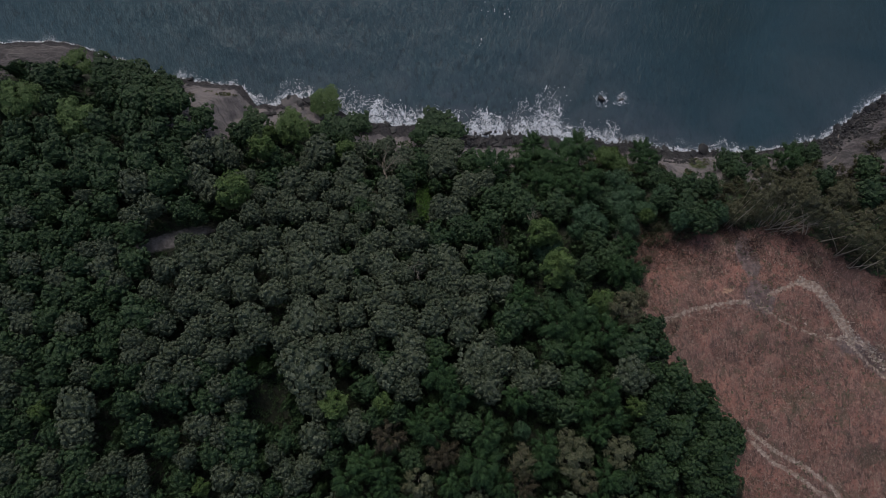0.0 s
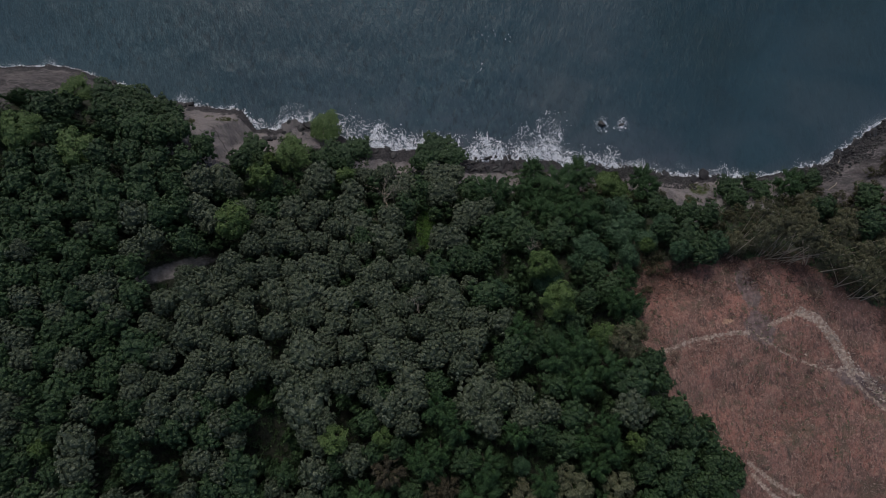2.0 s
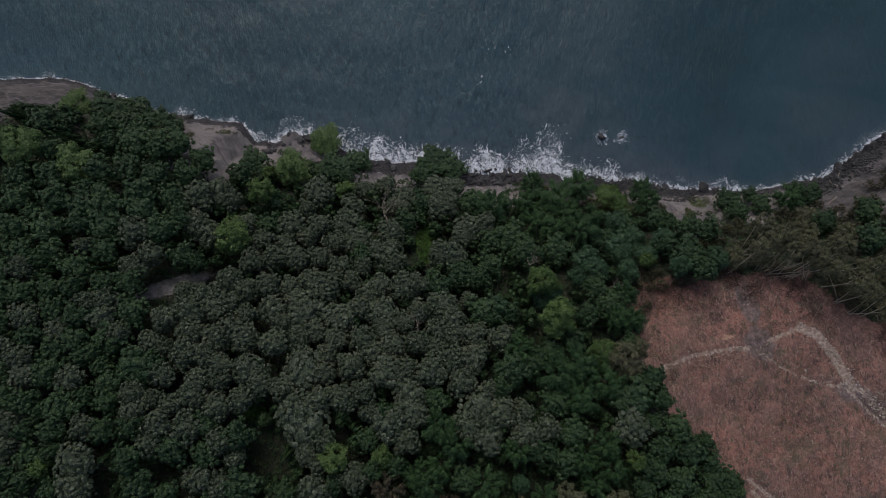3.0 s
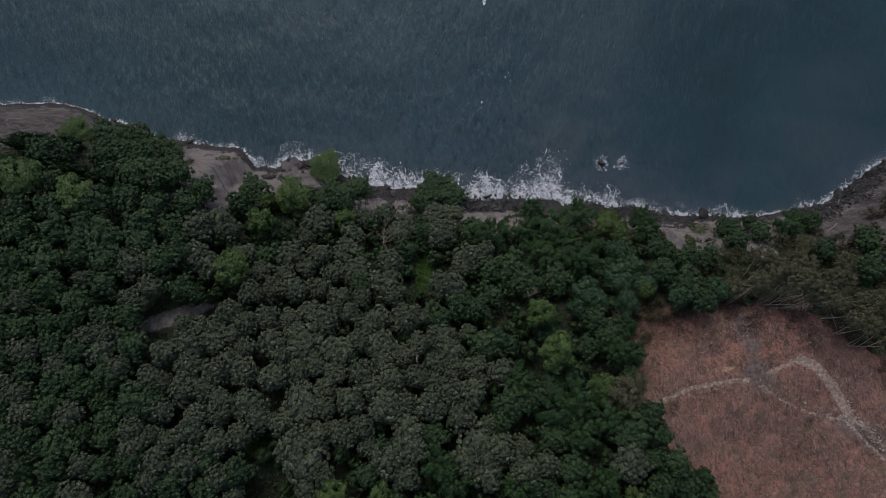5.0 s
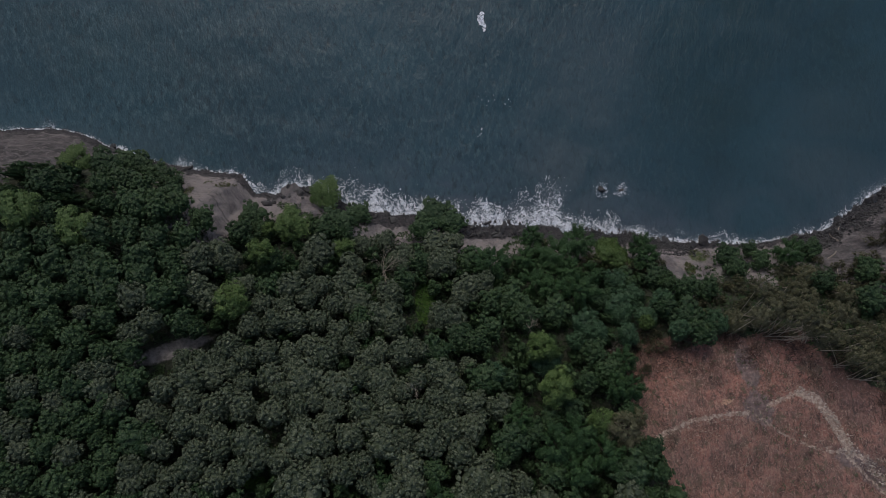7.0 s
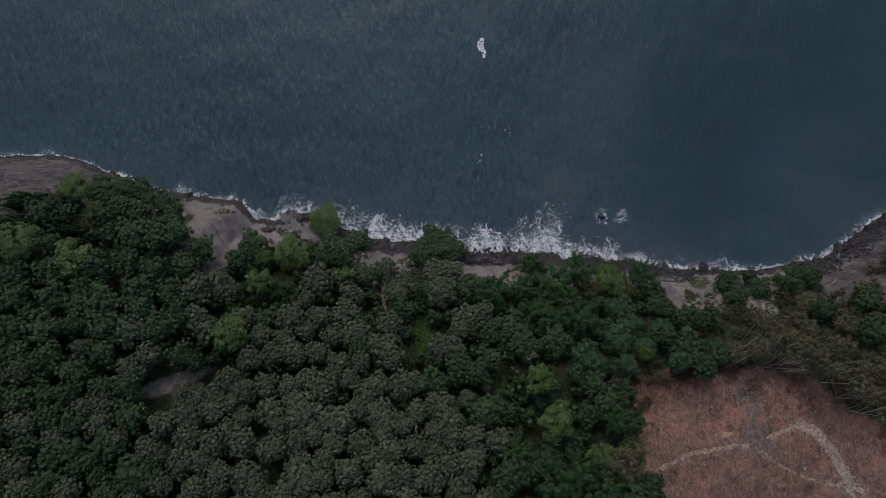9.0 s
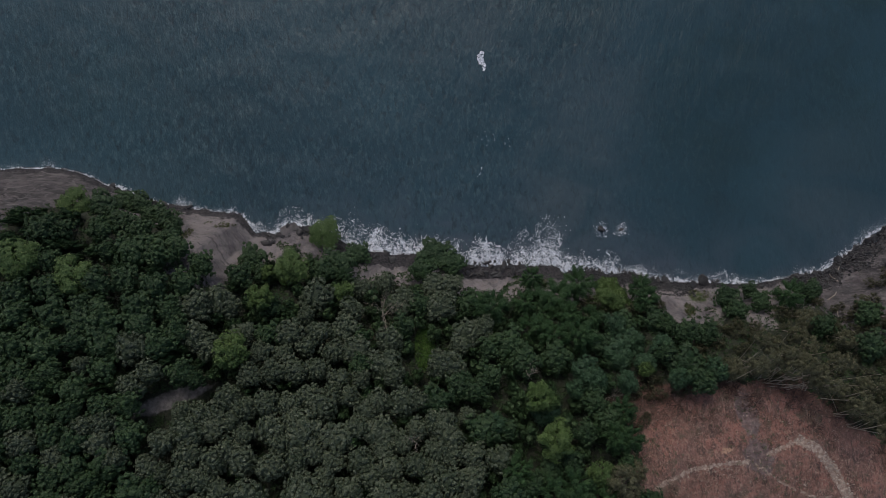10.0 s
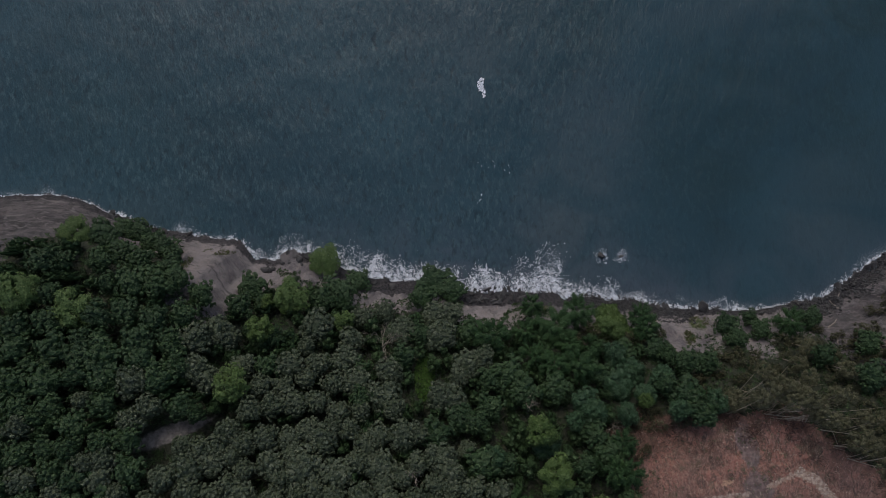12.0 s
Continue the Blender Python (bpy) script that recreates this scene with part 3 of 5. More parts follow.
def crown_mesh(seed, radius, tall, lobes, rosettes, leaves, length, width, lobe_size=0.36, droop=0.3, loose=0.0, core=0.78, spread=1.3, taper=0.0, stretch=1.0):
    """A crown of lobes; each lobe carries rosettes of single leaves, over an inner mass of foliage."""
    rng = np.random.RandomState(seed)
    balls, quads = [], []
    for k in range(lobes):
        u = (k + 0.5) / lobes
        up = 1 - spread * u
        ring = math.sqrt(max(0.05, 1 - up * up)) * (1 - lobe_size * 0.75) * (1 - taper * max(up, 0))
        a = k * 2.39996 + rng.uniform(-0.4, 0.4)
        out = ring * radius * rng.uniform(0.78, 1.15)
        c = np.array([out * math.cos(a), out * math.sin(a), (up * 0.6 + rng.uniform(-0.12, 0.12)) * tall])
        r = radius * lobe_size * rng.uniform(0.7, 1.25)
        arm = unit(c * np.array([1, 1, 0.6]) + np.array([0, 0, 0.2 * radius]))

        def reach(q):
            """Draws a lobe out along its bough, narrowing to the tip."""
            along = q @ arm
            q = q + (stretch - 1) * along[:, None] * arm
            return q if stretch == 1 else q - 0.35 * np.clip(along / r, 0, 1)[:, None] * (q - (q @ arm)[:, None] * arm)

        if core:
            balls.append(reach(BALL_V * rng.uniform(0.75, 1.12, (len(BALL_V), 1)) * r * core * np.array([1, 1, 0.85])) + c)
        count = int(rosettes * (1.2 if up > -0.05 else 0.55) * (r / (radius * lobe_size)) ** 1.5) + 2
        n = rng.normal(size=(count, 3))
        n[:, 2] = np.where(rng.rand(count) < 0.85, np.abs(n[:, 2]) * 0.9 + 0.05, n[:, 2])
        n = unit(n + 0.5 * unit(c))
        p = c + reach(n * r * np.array([1, 1, 0.85]) * rng.uniform(0.82, 1.06 + loose, (count, 1)))
        quads.append(rosettes_of_leaves(rng, p, unit(n + rng.normal(0, 0.25, n.shape)), leaves, length, width, droop))
    quads = np.concatenate(quads)
    nq = len(quads) // 4
    faces = np.arange(nq * 4).reshape(nq, 4).tolist()
    for k, ball in enumerate(balls):
        faces += (BALL_F + nq * 4 + k * len(BALL_V)).tolist()
    return np.concatenate([quads, *balls]), faces


def spread_points(rng, count, low):
    """Directions spread evenly over a sphere's part above low, shaken a little."""
    k = np.arange(count) + 0.5
    z = 1 - (1 - low) * k / count
    a = k * 2.39996 + rng.uniform(0, 6.28)
    p = np.stack([np.sqrt(1 - z * z) * np.cos(a), np.sqrt(1 - z * z) * np.sin(a), z], -1)
    return unit(p + rng.normal(0, 0.75 / math.sqrt(count), p.shape))


def dome_mesh(seed, radius, tall, mounds=18, florets=80, leaves=6, length=0.42, width=0.2, depth=0.3, floret_size=0.17, droop=0.5, flat=0.6, lop=0.16):
    """A closed crown: a dome that swells into mounds, set all over with florets, each a knot of foliage with leaves round it."""
    rng = np.random.RandomState(seed)
    big = spread_points(rng, mounds, -0.35)
    lift = rng.uniform(0.45, 1.2, mounds)
    size = 2.35 * math.sqrt(1.35 / mounds)
    turn, arms = rng.uniform(0, 6.28), rng.randint(2, 5)
    squat = np.array([1, 1, flat * tall / radius])

    def skin(way):
        cos = np.clip(way @ big.T, -1, 1)
        swell = (np.sqrt(np.clip(1 - (np.arccos(cos) / size) ** 2, 0, 1)) * lift).max(axis=1)
        round_about = 1 + lop * np.sin(arms * np.arctan2(way[:, 1], way[:, 0]) + turn) * np.hypot(way[:, 0], way[:, 1])
        r = radius * ((1 - depth) + depth * swell) * round_about
        return way * r[:, None] * squat, cos.argmax(axis=1)

    shell = skin(DOME_V)[0] * 0.84
    p, near = skin(spread_points(rng, florets, -0.3))
    n = unit(unit(p - big[near] * radius * 0.5 * squat) + np.array([0, 0, 0.25]))
    p = p + n * rng.uniform(-0.06, 0.10, (florets, 1)) * radius
    r = radius * floret_size * rng.uniform(0.65, 1.25, (florets, 1, 1))
    balls = BALL_V[None] * rng.uniform(0.7, 1.2, (florets, len(BALL_V), 1))
    balls = (balls - 0.3 * (balls @ n[:, :, None]) * n[:, None]) * r + p[:, None]
    quads = rosettes_of_leaves(rng, p + n * r[:, 0] * 0.55, unit(n + rng.normal(0, 0.2, n.shape)), leaves, length, width, droop)
    nq, nb = len(quads) // 4, florets * len(BALL_V)
    used = np.unique(DOME_F)
    index = np.full(len(DOME_V), -1)
    index[used] = np.arange(len(used)) + nq * 4 + nb
    faces = np.arange(nq * 4).reshape(nq, 4).tolist() + (BALL_F[None] + np.arange(florets)[:, None, None] * len(BALL_V) + nq * 4).reshape(-1, 3).tolist()
    return np.concatenate([quads, balls.reshape(-1, 3), shell[used]]), faces + index[DOME_F].tolist()


def trunk_paths(seed, tall, radius, crown_radius, limbs=5, lean=(0.0, 0.0), fork=0.45):
    """A tapered, slightly bent trunk with limbs that rise into the crown."""
    rng = np.random.RandomState(seed)

    def at(u):
        bend = u ** 1.2
        return Vector((lean[0] * bend + 0.12 * math.sin(3 * u + seed) * u, lean[1] * bend + 0.12 * math.cos(2.3 * u + seed) * u, u * tall - 0.6 * (1 - u)))

    paths = [[(at(u), radius * (1.2 - 0.9 * u)) for u in (0, 0.12, 0.3, 0.55, 0.8, 1.0)]]
    for k in range(limbs):
        u = fork + (0.95 - fork) * (k + 0.5) / limbs
        a = 2.4 * k + rng.uniform(-0.4, 0.4)
        out = Vector((math.cos(a), math.sin(a), 0)) * crown_radius * rng.uniform(0.5, 0.8)
        p, r = at(u), radius * (1.1 - 0.8 * u) * 0.6
        paths.append([(p, r), (p + out * 0.45 + Vector((0, 0, 0.10 * tall)), r * 0.65), (p + out + Vector((0, 0, 0.16 * tall)), r * 0.3)])
    return paths


def make_tree(name, seed, tall, crown_radius, crown_tall, leaf, bark, label, group, lean=(0, 0), trunk=0.16, limbs=5, fork=0.45, whole=True, dome=False, **crown):
    tree = new(name)
    tree.empty_display_size = 0.5
    paths = trunk_paths(seed, tall, trunk, crown_radius, limbs, lean, fork)
    stem = mesh_object("trunk", *tubes(paths if whole else paths[:1]), bark, tree, smooth=True)
    for path in [] if whole else paths[1:]:
        mesh_object("limb", *tubes([path], 4), bark, stem, smooth=True)
    cv, cf = (dome_mesh if dome else crown_mesh)(seed + 100, crown_radius, crown_tall, **crown)
    cv = cv + np.array([lean[0], lean[1], tall - 0.15 * crown_tall])
    mesh_object("crown", cv.tolist(), cf, leaf, tree)
    return tagged(tree, label, "tree", group)


# dark trees: x, y, crown radius
DARK_TREES = [
    (-80, 34.3, 2.8), (-77.3, 34.3, 2.3), (-75.3, 40, 3.5), (-73.4, 41.5, 2.6), (-71.1, 37, 2.5), (-70.9, 34.2, 2.4), (-70.1, 40.8, 2.9), (-68.8, 35.6, 2.7),
    (-66.7, 30.1, 2), (-64.4, 34.6, 2.7), (-64.2, 37.8, 2.9), (-55.2, 30.8, 2.8), (-80.1, 22.1, 2.6), (-79.2, 18.3, 2.6), (-76.1, 28.2, 2.2), (-75.2, 22.9, 2.6),
    (-66.6, 24, 2.9), (-62.6, 29.8, 3.3), (-62, 24.6, 2.7), (-57.7, 29.3, 2.8), (-56.3, 23.4, 2.7), (-53.4, 19, 2.4), (-51.9, 23.6, 2.8), (-50.4, 27.4, 2.6),
    (-43.8, 24.8, 2.7), (-42.6, 28.4, 3.1), (-39.3, 24.8, 2.2), (-35.1, 18.6, 2.1), (-26.8, 25.8, 2.8), (-23.5, 27, 3.7), (-19.6, 29.8, 2.7),
]
DARK_TREES += [
    (-4.7, 18.9, 2.4), (-4.4, 26.6, 2.9), (-1.9, 29.9, 3.3), (2.1, 27.8, 3), (5.8, 19.0, 2.8), (65.4, 20.4, 2.6), (71.7, 21.8, 1.8), (72.8, 19.4, 2.3),
    (85, 22.2, 2.3), (-80.2, 9.6, 2.5), (-77.9, 12.3, 2.7), (-76.3, 15.1, 1.8), (-72.8, 12.4, 3.2), (-72.7, 17.9, 3), (-72.2, 6.6, 1.8), (-61.9, 8.2, 2.5),
    (-50.9, 14.6, 2.6), (-48.6, 7.4, 2.6), (-45.9, 6.1, 1.6), (-34.9, 13.5, 2.5), (-16.4, 12.7, 2), (-15.9, 7.8, 2.2), (-8, 14.7, 2.6), (9.9, 10.4, 2.6),
    (14, 11.1, 3.4), (17.1, 8, 3), (23.5, 8.7, 3.1), (32.9, 11.2, 2.6), (40.3, 14.5, 2.7), (46.3, 9.8, 2.3), (47.5, 15.5, 2.8),
]
DARK_TREES += [
    (49.1, 14.6, 1.9), (50.1, 8, 3.3), (52, 13.2, 2.7), (56.8, 13.2, 2.7), (66.4, 17.8, 2.5), (82.1, 15.1, 2.4), (88.5, 11.6, 3.1), (-75.5, -3.7, 2.3),
    (-69, 1.6, 2.2), (-56.2, 2.6, 2.5), (-1, 1.7, 2.9), (3.4, 3.9, 2.9), (7.2, 3.4, 2.4), (7.9, -3, 3.3), (9.5, 5.7, 2.7), (12.6, -3, 2.1),
    (27.2, -3.5, 2.3), (29.8, 1.2, 2.4), (32.3, -2, 2.8), (51.4, 5.2, 2.4), (-70.5, -15.6, 2.2), (-67.3, -16, 2.2), (-65.9, -8.3, 2.5), (-64.5, -17.3, 1.4),
    (-61.4, -9.8, 1.7), (-56, -13.8, 2.3), (-52.3, -11.7, 3.6), (-50, -10.4, 1.9), (-1.4, -17.4, 2.2), (10.3, -15.5, 2), (12.5, -12.8, 3.1),
]
DARK_TREES += [
    (16.6, -11.4, 2.5), (19.5, -17.9, 2.4), (19.7, -10, 2.5), (24, -8, 2.3), (36.6, -14.7, 2.2), (37.3, -13.8, 2.2), (38.7, -17.5, 2), (-68.1, -26.4, 2.1),
    (-66.4, -20.2, 1.8), (-65.3, -27.3, 2.1), (-64.7, -23.8, 2.1), (-62.1, -20.2, 2.2), (-60, -28.5, 1.9), (-54.8, -20.4, 2), (-51.1, -20.3, 2.2), (-50.7, -24.8, 2.4),
    (-49.1, -29.2, 2.6), (-12.7, -23.7, 2.3), (-11.7, -28.6, 1.9), (-10, -19.1, 1.7), (-7.9, -27.7, 1.9), (3.8, -29.9, 2.3), (16.2, -25.6, 2.3), (18.6, -26, 1.9),
    (21.4, -27.4, 2.5), (22.5, -22.8, 2.8), (36.7, -21.1, 1.5), (37.7, -25.2, 2.3), (40.8, -22.2, 2.6), (43.2, -26.6, 2.8), (46.4, -25, 1.5),
]
DARK_TREES += [
    (47.2, -28.4, 2), (-64.9, -36.5, 2), (-63.7, -38, 2.1), (-56.7, -38.3, 2.1), (-50.9, -39.5, 2.2), (-45.3, -41.3, 2.3), (-26.5, -32.1, 1.9), (-18.5, -35.2, 1.7),
    (-18.2, -30.8, 1.9), (-5.5, -35.3, 2.3), (30.2, -38.8, 2.3), (34.4, -31.9, 2.3), (35, -36.2, 2.3), (36.7, -37.9, 2.3), (38.6, -33.7, 2.3), (42.2, -37.3, 2.3),
    (43.6, -34.3, 2.1), (43.6, -40.5, 2.1), (47.5, -31.6, 2.4), (47.7, -34.9, 2.6), (49.4, -40.5, 2.2), (50.8, -31.9, 2.2), (51.1, -34.2, 2.2), (-38.8, -42.9, 2.3),
    (-30.9, -43.2, 2.3), (-23, -42.6, 2.4), (-14.9, -42.6, 2.4), (-6.8, -42.7, 2.4), (9.3, -43.3, 2.4), (17.3, -43.5, 2.4), (33.5, -42.8, 2.4),
]
DARK_TREES += [
    (42.4, -43.8, 2.4),
]
# 16 trees: x, y, crown radius
LIGHT_TREES = [
    (-80.7, 40.6, 3.3), (-27.6, 34.4, 3.5), (-80.7, 28.5, 3.8), (-71.1, 24.9, 4.1), (-38.3, 25.5, 1.7), (-33, 26.5, 3.6), (-21.2, 21.4, 2.2),
    (36.8, 20.4, 2), (39.2, 19, 2), (41.5, 6.8, 1.5), (28.9, -9.5, 2.3), (-62.1, -25, 1.5),
    (-18.3, -26.3, 2.5), (-10.3, -26.3, 1.7), (32.8, -26.9, 1.5), (-39.6, -39.1, 1.4),
]
# 4 trees that stand above the others
TALL_TREES = [(-40.1, 11.0, 3.3), (18.8, 2.9, 2.8), (20.8, -3.4, 3.3), (-37.0, 20.6, 2.8)]
# grey-green trees: x, y, crown radius
GREY_TREES = [
    (-68.2, 19.7, 2.4), (-65.3, 19.8, 1.9), (-57.9, 19.8, 2.9), (-49.2, 18.9, 3.2), (-46, 20, 3.1), (-43.9, 19, 2.6), (-26.7, 20.4, 3.7), (-17.9, 21.8, 2.5),
    (-13.1, 22.9, 2.5), (-8.4, 19, 3.3), (-1.8, 22, 3.1), (-0.5, 18.3, 3.3), (1.4, 22.3, 3.1), (-75.8, 8.1, 2.5), (-70.4, 8.2, 2.3), (-67.8, 16.3, 3.3),
    (-67.6, 13.5, 2.5), (-65, 9.3, 1.6), (-63.3, 16.9, 3.1), (-63, 13, 3), (-57.9, 12, 3), (-57.2, 16.4, 3.1), (-53.9, 7.8, 2.3), (-53.3, 12.2, 2.9),
    (-52.2, 17.4, 2.2), (-48, 13.6, 2.9), (-44.7, 11.4, 2.7), (-39.4, 13.5, 2.7), (-36.4, 6.5, 2.4), (-35.3, 10.4, 2.4), (-32.4, 7, 2.4),
]
GREY_TREES += [
    (-31, 9.9, 2.2), (-30.7, 13.5, 3), (-28.5, 7.1, 2.7), (-28.1, 16.8, 1.8), (-27.1, 11.2, 2), (-25.3, 13.7, 2.5), (-24.4, 7.2, 2.4), (-21.6, 10.1, 2.5),
    (-19.9, 13.9, 3.1), (-19.4, 17.8, 2.6), (-17.2, 10.2, 3), (-11.5, 7.8, 3.2), (-10.7, 12, 2.8), (-9.2, 6.1, 2.2), (-0.4, 7.9, 2.7), (1.8, 7.3, 3),
    (3.6, 11, 2.3), (5.4, 13, 3.1), (8.4, 13.7, 2.9), (-77.4, 5, 2.4), (-76.4, 0.6, 2.4), (-74.4, 5.5, 2.2), (-73, 1.1, 2.4), (-71.5, -2.8, 2.6),
    (-70.2, -6, 2.3), (-67.1, -1.8, 2.4), (-65.9, -5.1, 2.1), (-65.5, 5.1, 2.7), (-64.7, 2, 2), (-63.2, -2.8, 2.6), (-62.3, -0.4, 2),
]
GREY_TREES += [
    (-60.3, 2.6, 2.2), (-59.4, 0.1, 2.4), (-59.2, -3.3, 2.6), (-56.5, 5.7, 2.5), (-56.2, -5.7, 1.9), (-55.1, 0.1, 2.4), (-54.6, -2.3, 2.8), (-50.2, 1.1, 2.3),
    (-49.2, -3.4, 2.4), (-47, 1.1, 2), (-45.4, -2.4, 2.9), (-44.5, -5.8, 2.4), (-44.1, 0.1, 2.3), (-41.7, -1.9, 2.7), (-41.3, 0.6, 2.3), (-39.3, 3.2, 2.3),
    (-38.4, -0.9, 2), (-37.6, -4.9, 2), (-36.3, 1.1, 2.3), (-35.5, -2.9, 2), (-32.4, 2.2, 2.5), (-30.8, -2.4, 2.7), (-29, -4.4, 2), (-28.4, 1.7, 2.3),
    (-27.1, -0.4, 2.1), (-25.3, -2.9, 3.4), (-25.1, 2.7, 2.4), (-23, -5.9, 2.2), (-22.3, 1.1, 3), (-20.6, 3.3, 2.1), (-19.9, 5.5, 2.2),
]
GREY_TREES += [
    (-19.2, -4, 3.4), (-17.4, 2.8, 2.1), (-15.6, 5.5, 1.9), (-15.3, -2, 2.1), (-14, 0.1, 2.3), (-12, 1.7, 2.6), (-11.2, -3, 3.2), (-10.5, -6, 2.3),
    (-7.3, 1.7, 2.8), (-7, -4.5, 2.3), (-4.7, 2.2, 2.1), (-4.5, -2.5, 2.1), (-0.9, -2, 2.6), (-0.9, -6, 2.3), (0.6, -2, 2.6), (1.6, -4, 2.5),
    (4.9, -0.9, 1.7), (-74.3, -7.8, 2.3), (-73.1, -11.8, 2.2), (-70.4, -9.2, 2.3), (-68.9, -12.2, 2.3), (-65.2, -11.9, 2.5), (-62.8, -7, 2.5), (-61.8, -17, 2.8),
    (-61.6, -12.8, 2.3), (-59.8, -8.9, 1.9), (-59.1, -15.4, 1.6), (-57.7, -7.1, 3), (-57.6, -11.2, 1.5), (-55.4, -16.3, 2), (-51.8, -15.2, 1.9),
]
GREY_TREES += [
    (-51.2, -17.8, 2.3), (-51, -7.6, 2.2), (-49.2, -16.6, 1.9), (-48.1, -8.6, 1.5), (-48.1, -12.7, 2.3), (-46, -17.6, 1.9), (-44.7, -9.5, 2.6), (-42.9, -16.4, 2.7),
    (-41.9, -13.7, 2.4), (-41.5, -9.6, 2.2), (-40.1, -6.8, 2.4), (-38.5, -11.5, 2.2), (-38.3, -13.8, 1.9), (-38.2, -17.9, 2.3), (-35.2, -6.8, 2.6), (-34.6, -17, 2.3),
    (-33.5, -12.4, 3), (-31.6, -14.3, 2.2), (-29.9, -7.8, 2.4), (-28.2, -15.3, 2.2), (-25.7, -7.3, 2.2), (-24.9, -10.2, 2.4), (-24.2, -13, 3.7), (-21.5, -17.2, 2.4),
    (-20.8, -12.6, 2.2), (-20.6, -9.8, 2), (-19.4, -7.4, 2.2), (-18.7, -16.3, 1.7), (-16.7, -17.2, 2.4), (-16, -11.6, 2.4), (-14.4, -7.4, 2.5),
]
GREY_TREES += [
    (-13.9, -15.9, 2.2), (-12.3, -9.8, 2.4), (-9.7, -12.6, 3.1), (-8.9, -8.4, 2.5), (-6.3, -12.1, 2.2), (-5.7, -16.4, 2.8), (-4.4, -7.9, 2.2), (-1.9, -12.7, 2.9),
    (-1.4, -8.9, 2.2), (1.6, -7, 2.3), (1.6, -10.9, 2.7), (3.5, -14.6, 2.6), (5.1, -10.9, 2.7), (5.7, -7, 2.5), (6.6, -9.5, 2), (8.4, -15.5, 1.5),
    (10.8, -7.5, 2.5), (33.6, -17.4, 3.5), (-69.5, -19.2, 2.2), (-68.7, -22.8, 2.1), (-67.2, -29.8, 2.1), (-60.9, -23, 1.4), (-57.6, -19.9, 2), (-57.6, -24.6, 2.9),
    (-56.8, -28.2, 2.7), (-47.9, -23, 2.2), (-47.2, -20.1, 2.3), (-45.2, -24.1, 2.9), (-43.1, -21.3, 2.7), (-40.6, -29.5, 2.7), (-39.9, -25.5, 2.5),
]
GREY_TREES += [
    (-39.8, -20.6, 2.5), (-37.3, -23.3, 2.3), (-34.9, -26.5, 1.7), (-34.6, -22.4, 2.5), (-25.1, -18.9, 3.2), (-23.6, -21.2, 3.8), (-23, -25.8, 2.1), (-21, -27.6, 1.7),
    (-20.2, -23.5, 1.9), (-14.9, -29.8, 2.5), (-12.8, -19.1, 1.7), (-9, -20.9, 3.2), (-6.1, -23.7, 2.3), (-5.2, -19.1, 2.8), (4.4, -21.8, 2.6), (6.8, -18.7, 3.5),
    (7.7, -23.6, 2.8), (8.2, -20.9, 2.1), (10.2, -19.1, 2.4), (14, -19.1, 1.9), (14.3, -22.7, 2.6), (18.2, -21.8, 2.1), (32.7, -21.9, 3.2), (36, -28.2, 2.3),
    (36.9, -29.2, 1.7), (-65.2, -33.1, 2), (-63.1, -31.7, 2.4), (-61.5, -35.4, 2.2), (-60, -38.5, 2.1), (-59.3, -32.5, 1.7), (-58.5, -36.2, 1.7),
]
GREY_TREES += [
    (-55.8, -32.3, 2.6), (-54.9, -35.3, 2.1), (-53.6, -39.1, 2.1), (-53.1, -34.5, 1.7), (-51.3, -36, 2.3), (-51, -33.4, 1.9), (-48.7, -34.8, 2.1), (-48.1, -37.2, 2.1),
    (-48.1, -40.9, 2.2), (-45.4, -31.5, 2.4), (-43.1, -37.7, 2.2), (-42.3, -34.1, 1.8), (-42.2, -41.6, 2.3), (-38.6, -34, 2.5), (-37, -31, 2.3), (-36.2, -37.6, 2.3),
    (-33.9, -30.6, 3.1), (-33.7, -35.1, 3.1), (-32.6, -39, 2.3), (-28.3, -39.8, 1.8), (-28.2, -34.3, 1.7), (-26.2, -36.8, 1.9), (-24.3, -38.6, 2.3), (-22.6, -36, 2.1),
    (-21.4, -31.7, 2.7), (40.9, -30.8, 2.6), (46.3, -40.9, 1.7), (48.4, -37.6, 2.6), (-34.9, -42.5, 2.3), (-26.9, -42.8, 2.3), (-18.9, -43.1, 2.4),
]
GREY_TREES += [
    (-2.8, -43.4, 2.4), (5.2, -42.7, 2.4), (21.3, -42.8, 2.4), (29.4, -43.1, 2.4), (47.1, -45, 2.4),
]
# 46 trees: x, y, crown radius
FEATHERY_TREES = [
    (10.8, 18.0, 3.8), (18, 19.2, 2.5), (20.6, 24.4, 2.4), (24.9, 20, 4.2), (30.8, 23.1, 3.4), (45.4, 22.4, 2.6), (46.1, 19.7, 2.8), (79, 21.1, 3.1),
    (19.7, 14.4, 2.9), (23.5, 13, 2.9), (27.3, 17, 2.4), (28.9, 13, 3.4), (32.3, 15.9, 2.4), (32.6, -4, 2.5), (14.2, -8.9, 2.5), (20.3, -13.2, 3.3),
    (23.8, -17.3, 2.8), (24.4, -11.8, 3.3), (29, -14.6, 3.1), (-4.1, -29.4, 2.1), (-0.9, -21.7, 2.6), (-0.4, -28.1, 2.1), (0.6, -22.7, 2.1), (2.5, -24.5, 2.5),
    (12.8, -25.3, 2.1), (24.1, -26.8, 2.3), (28, -24.5, 2.3), (28.8, -28.1, 2.3), (-15.9, -38.3, 2.5), (-13.2, -35.8, 2.7), (-10, -36.6, 2.1),
]
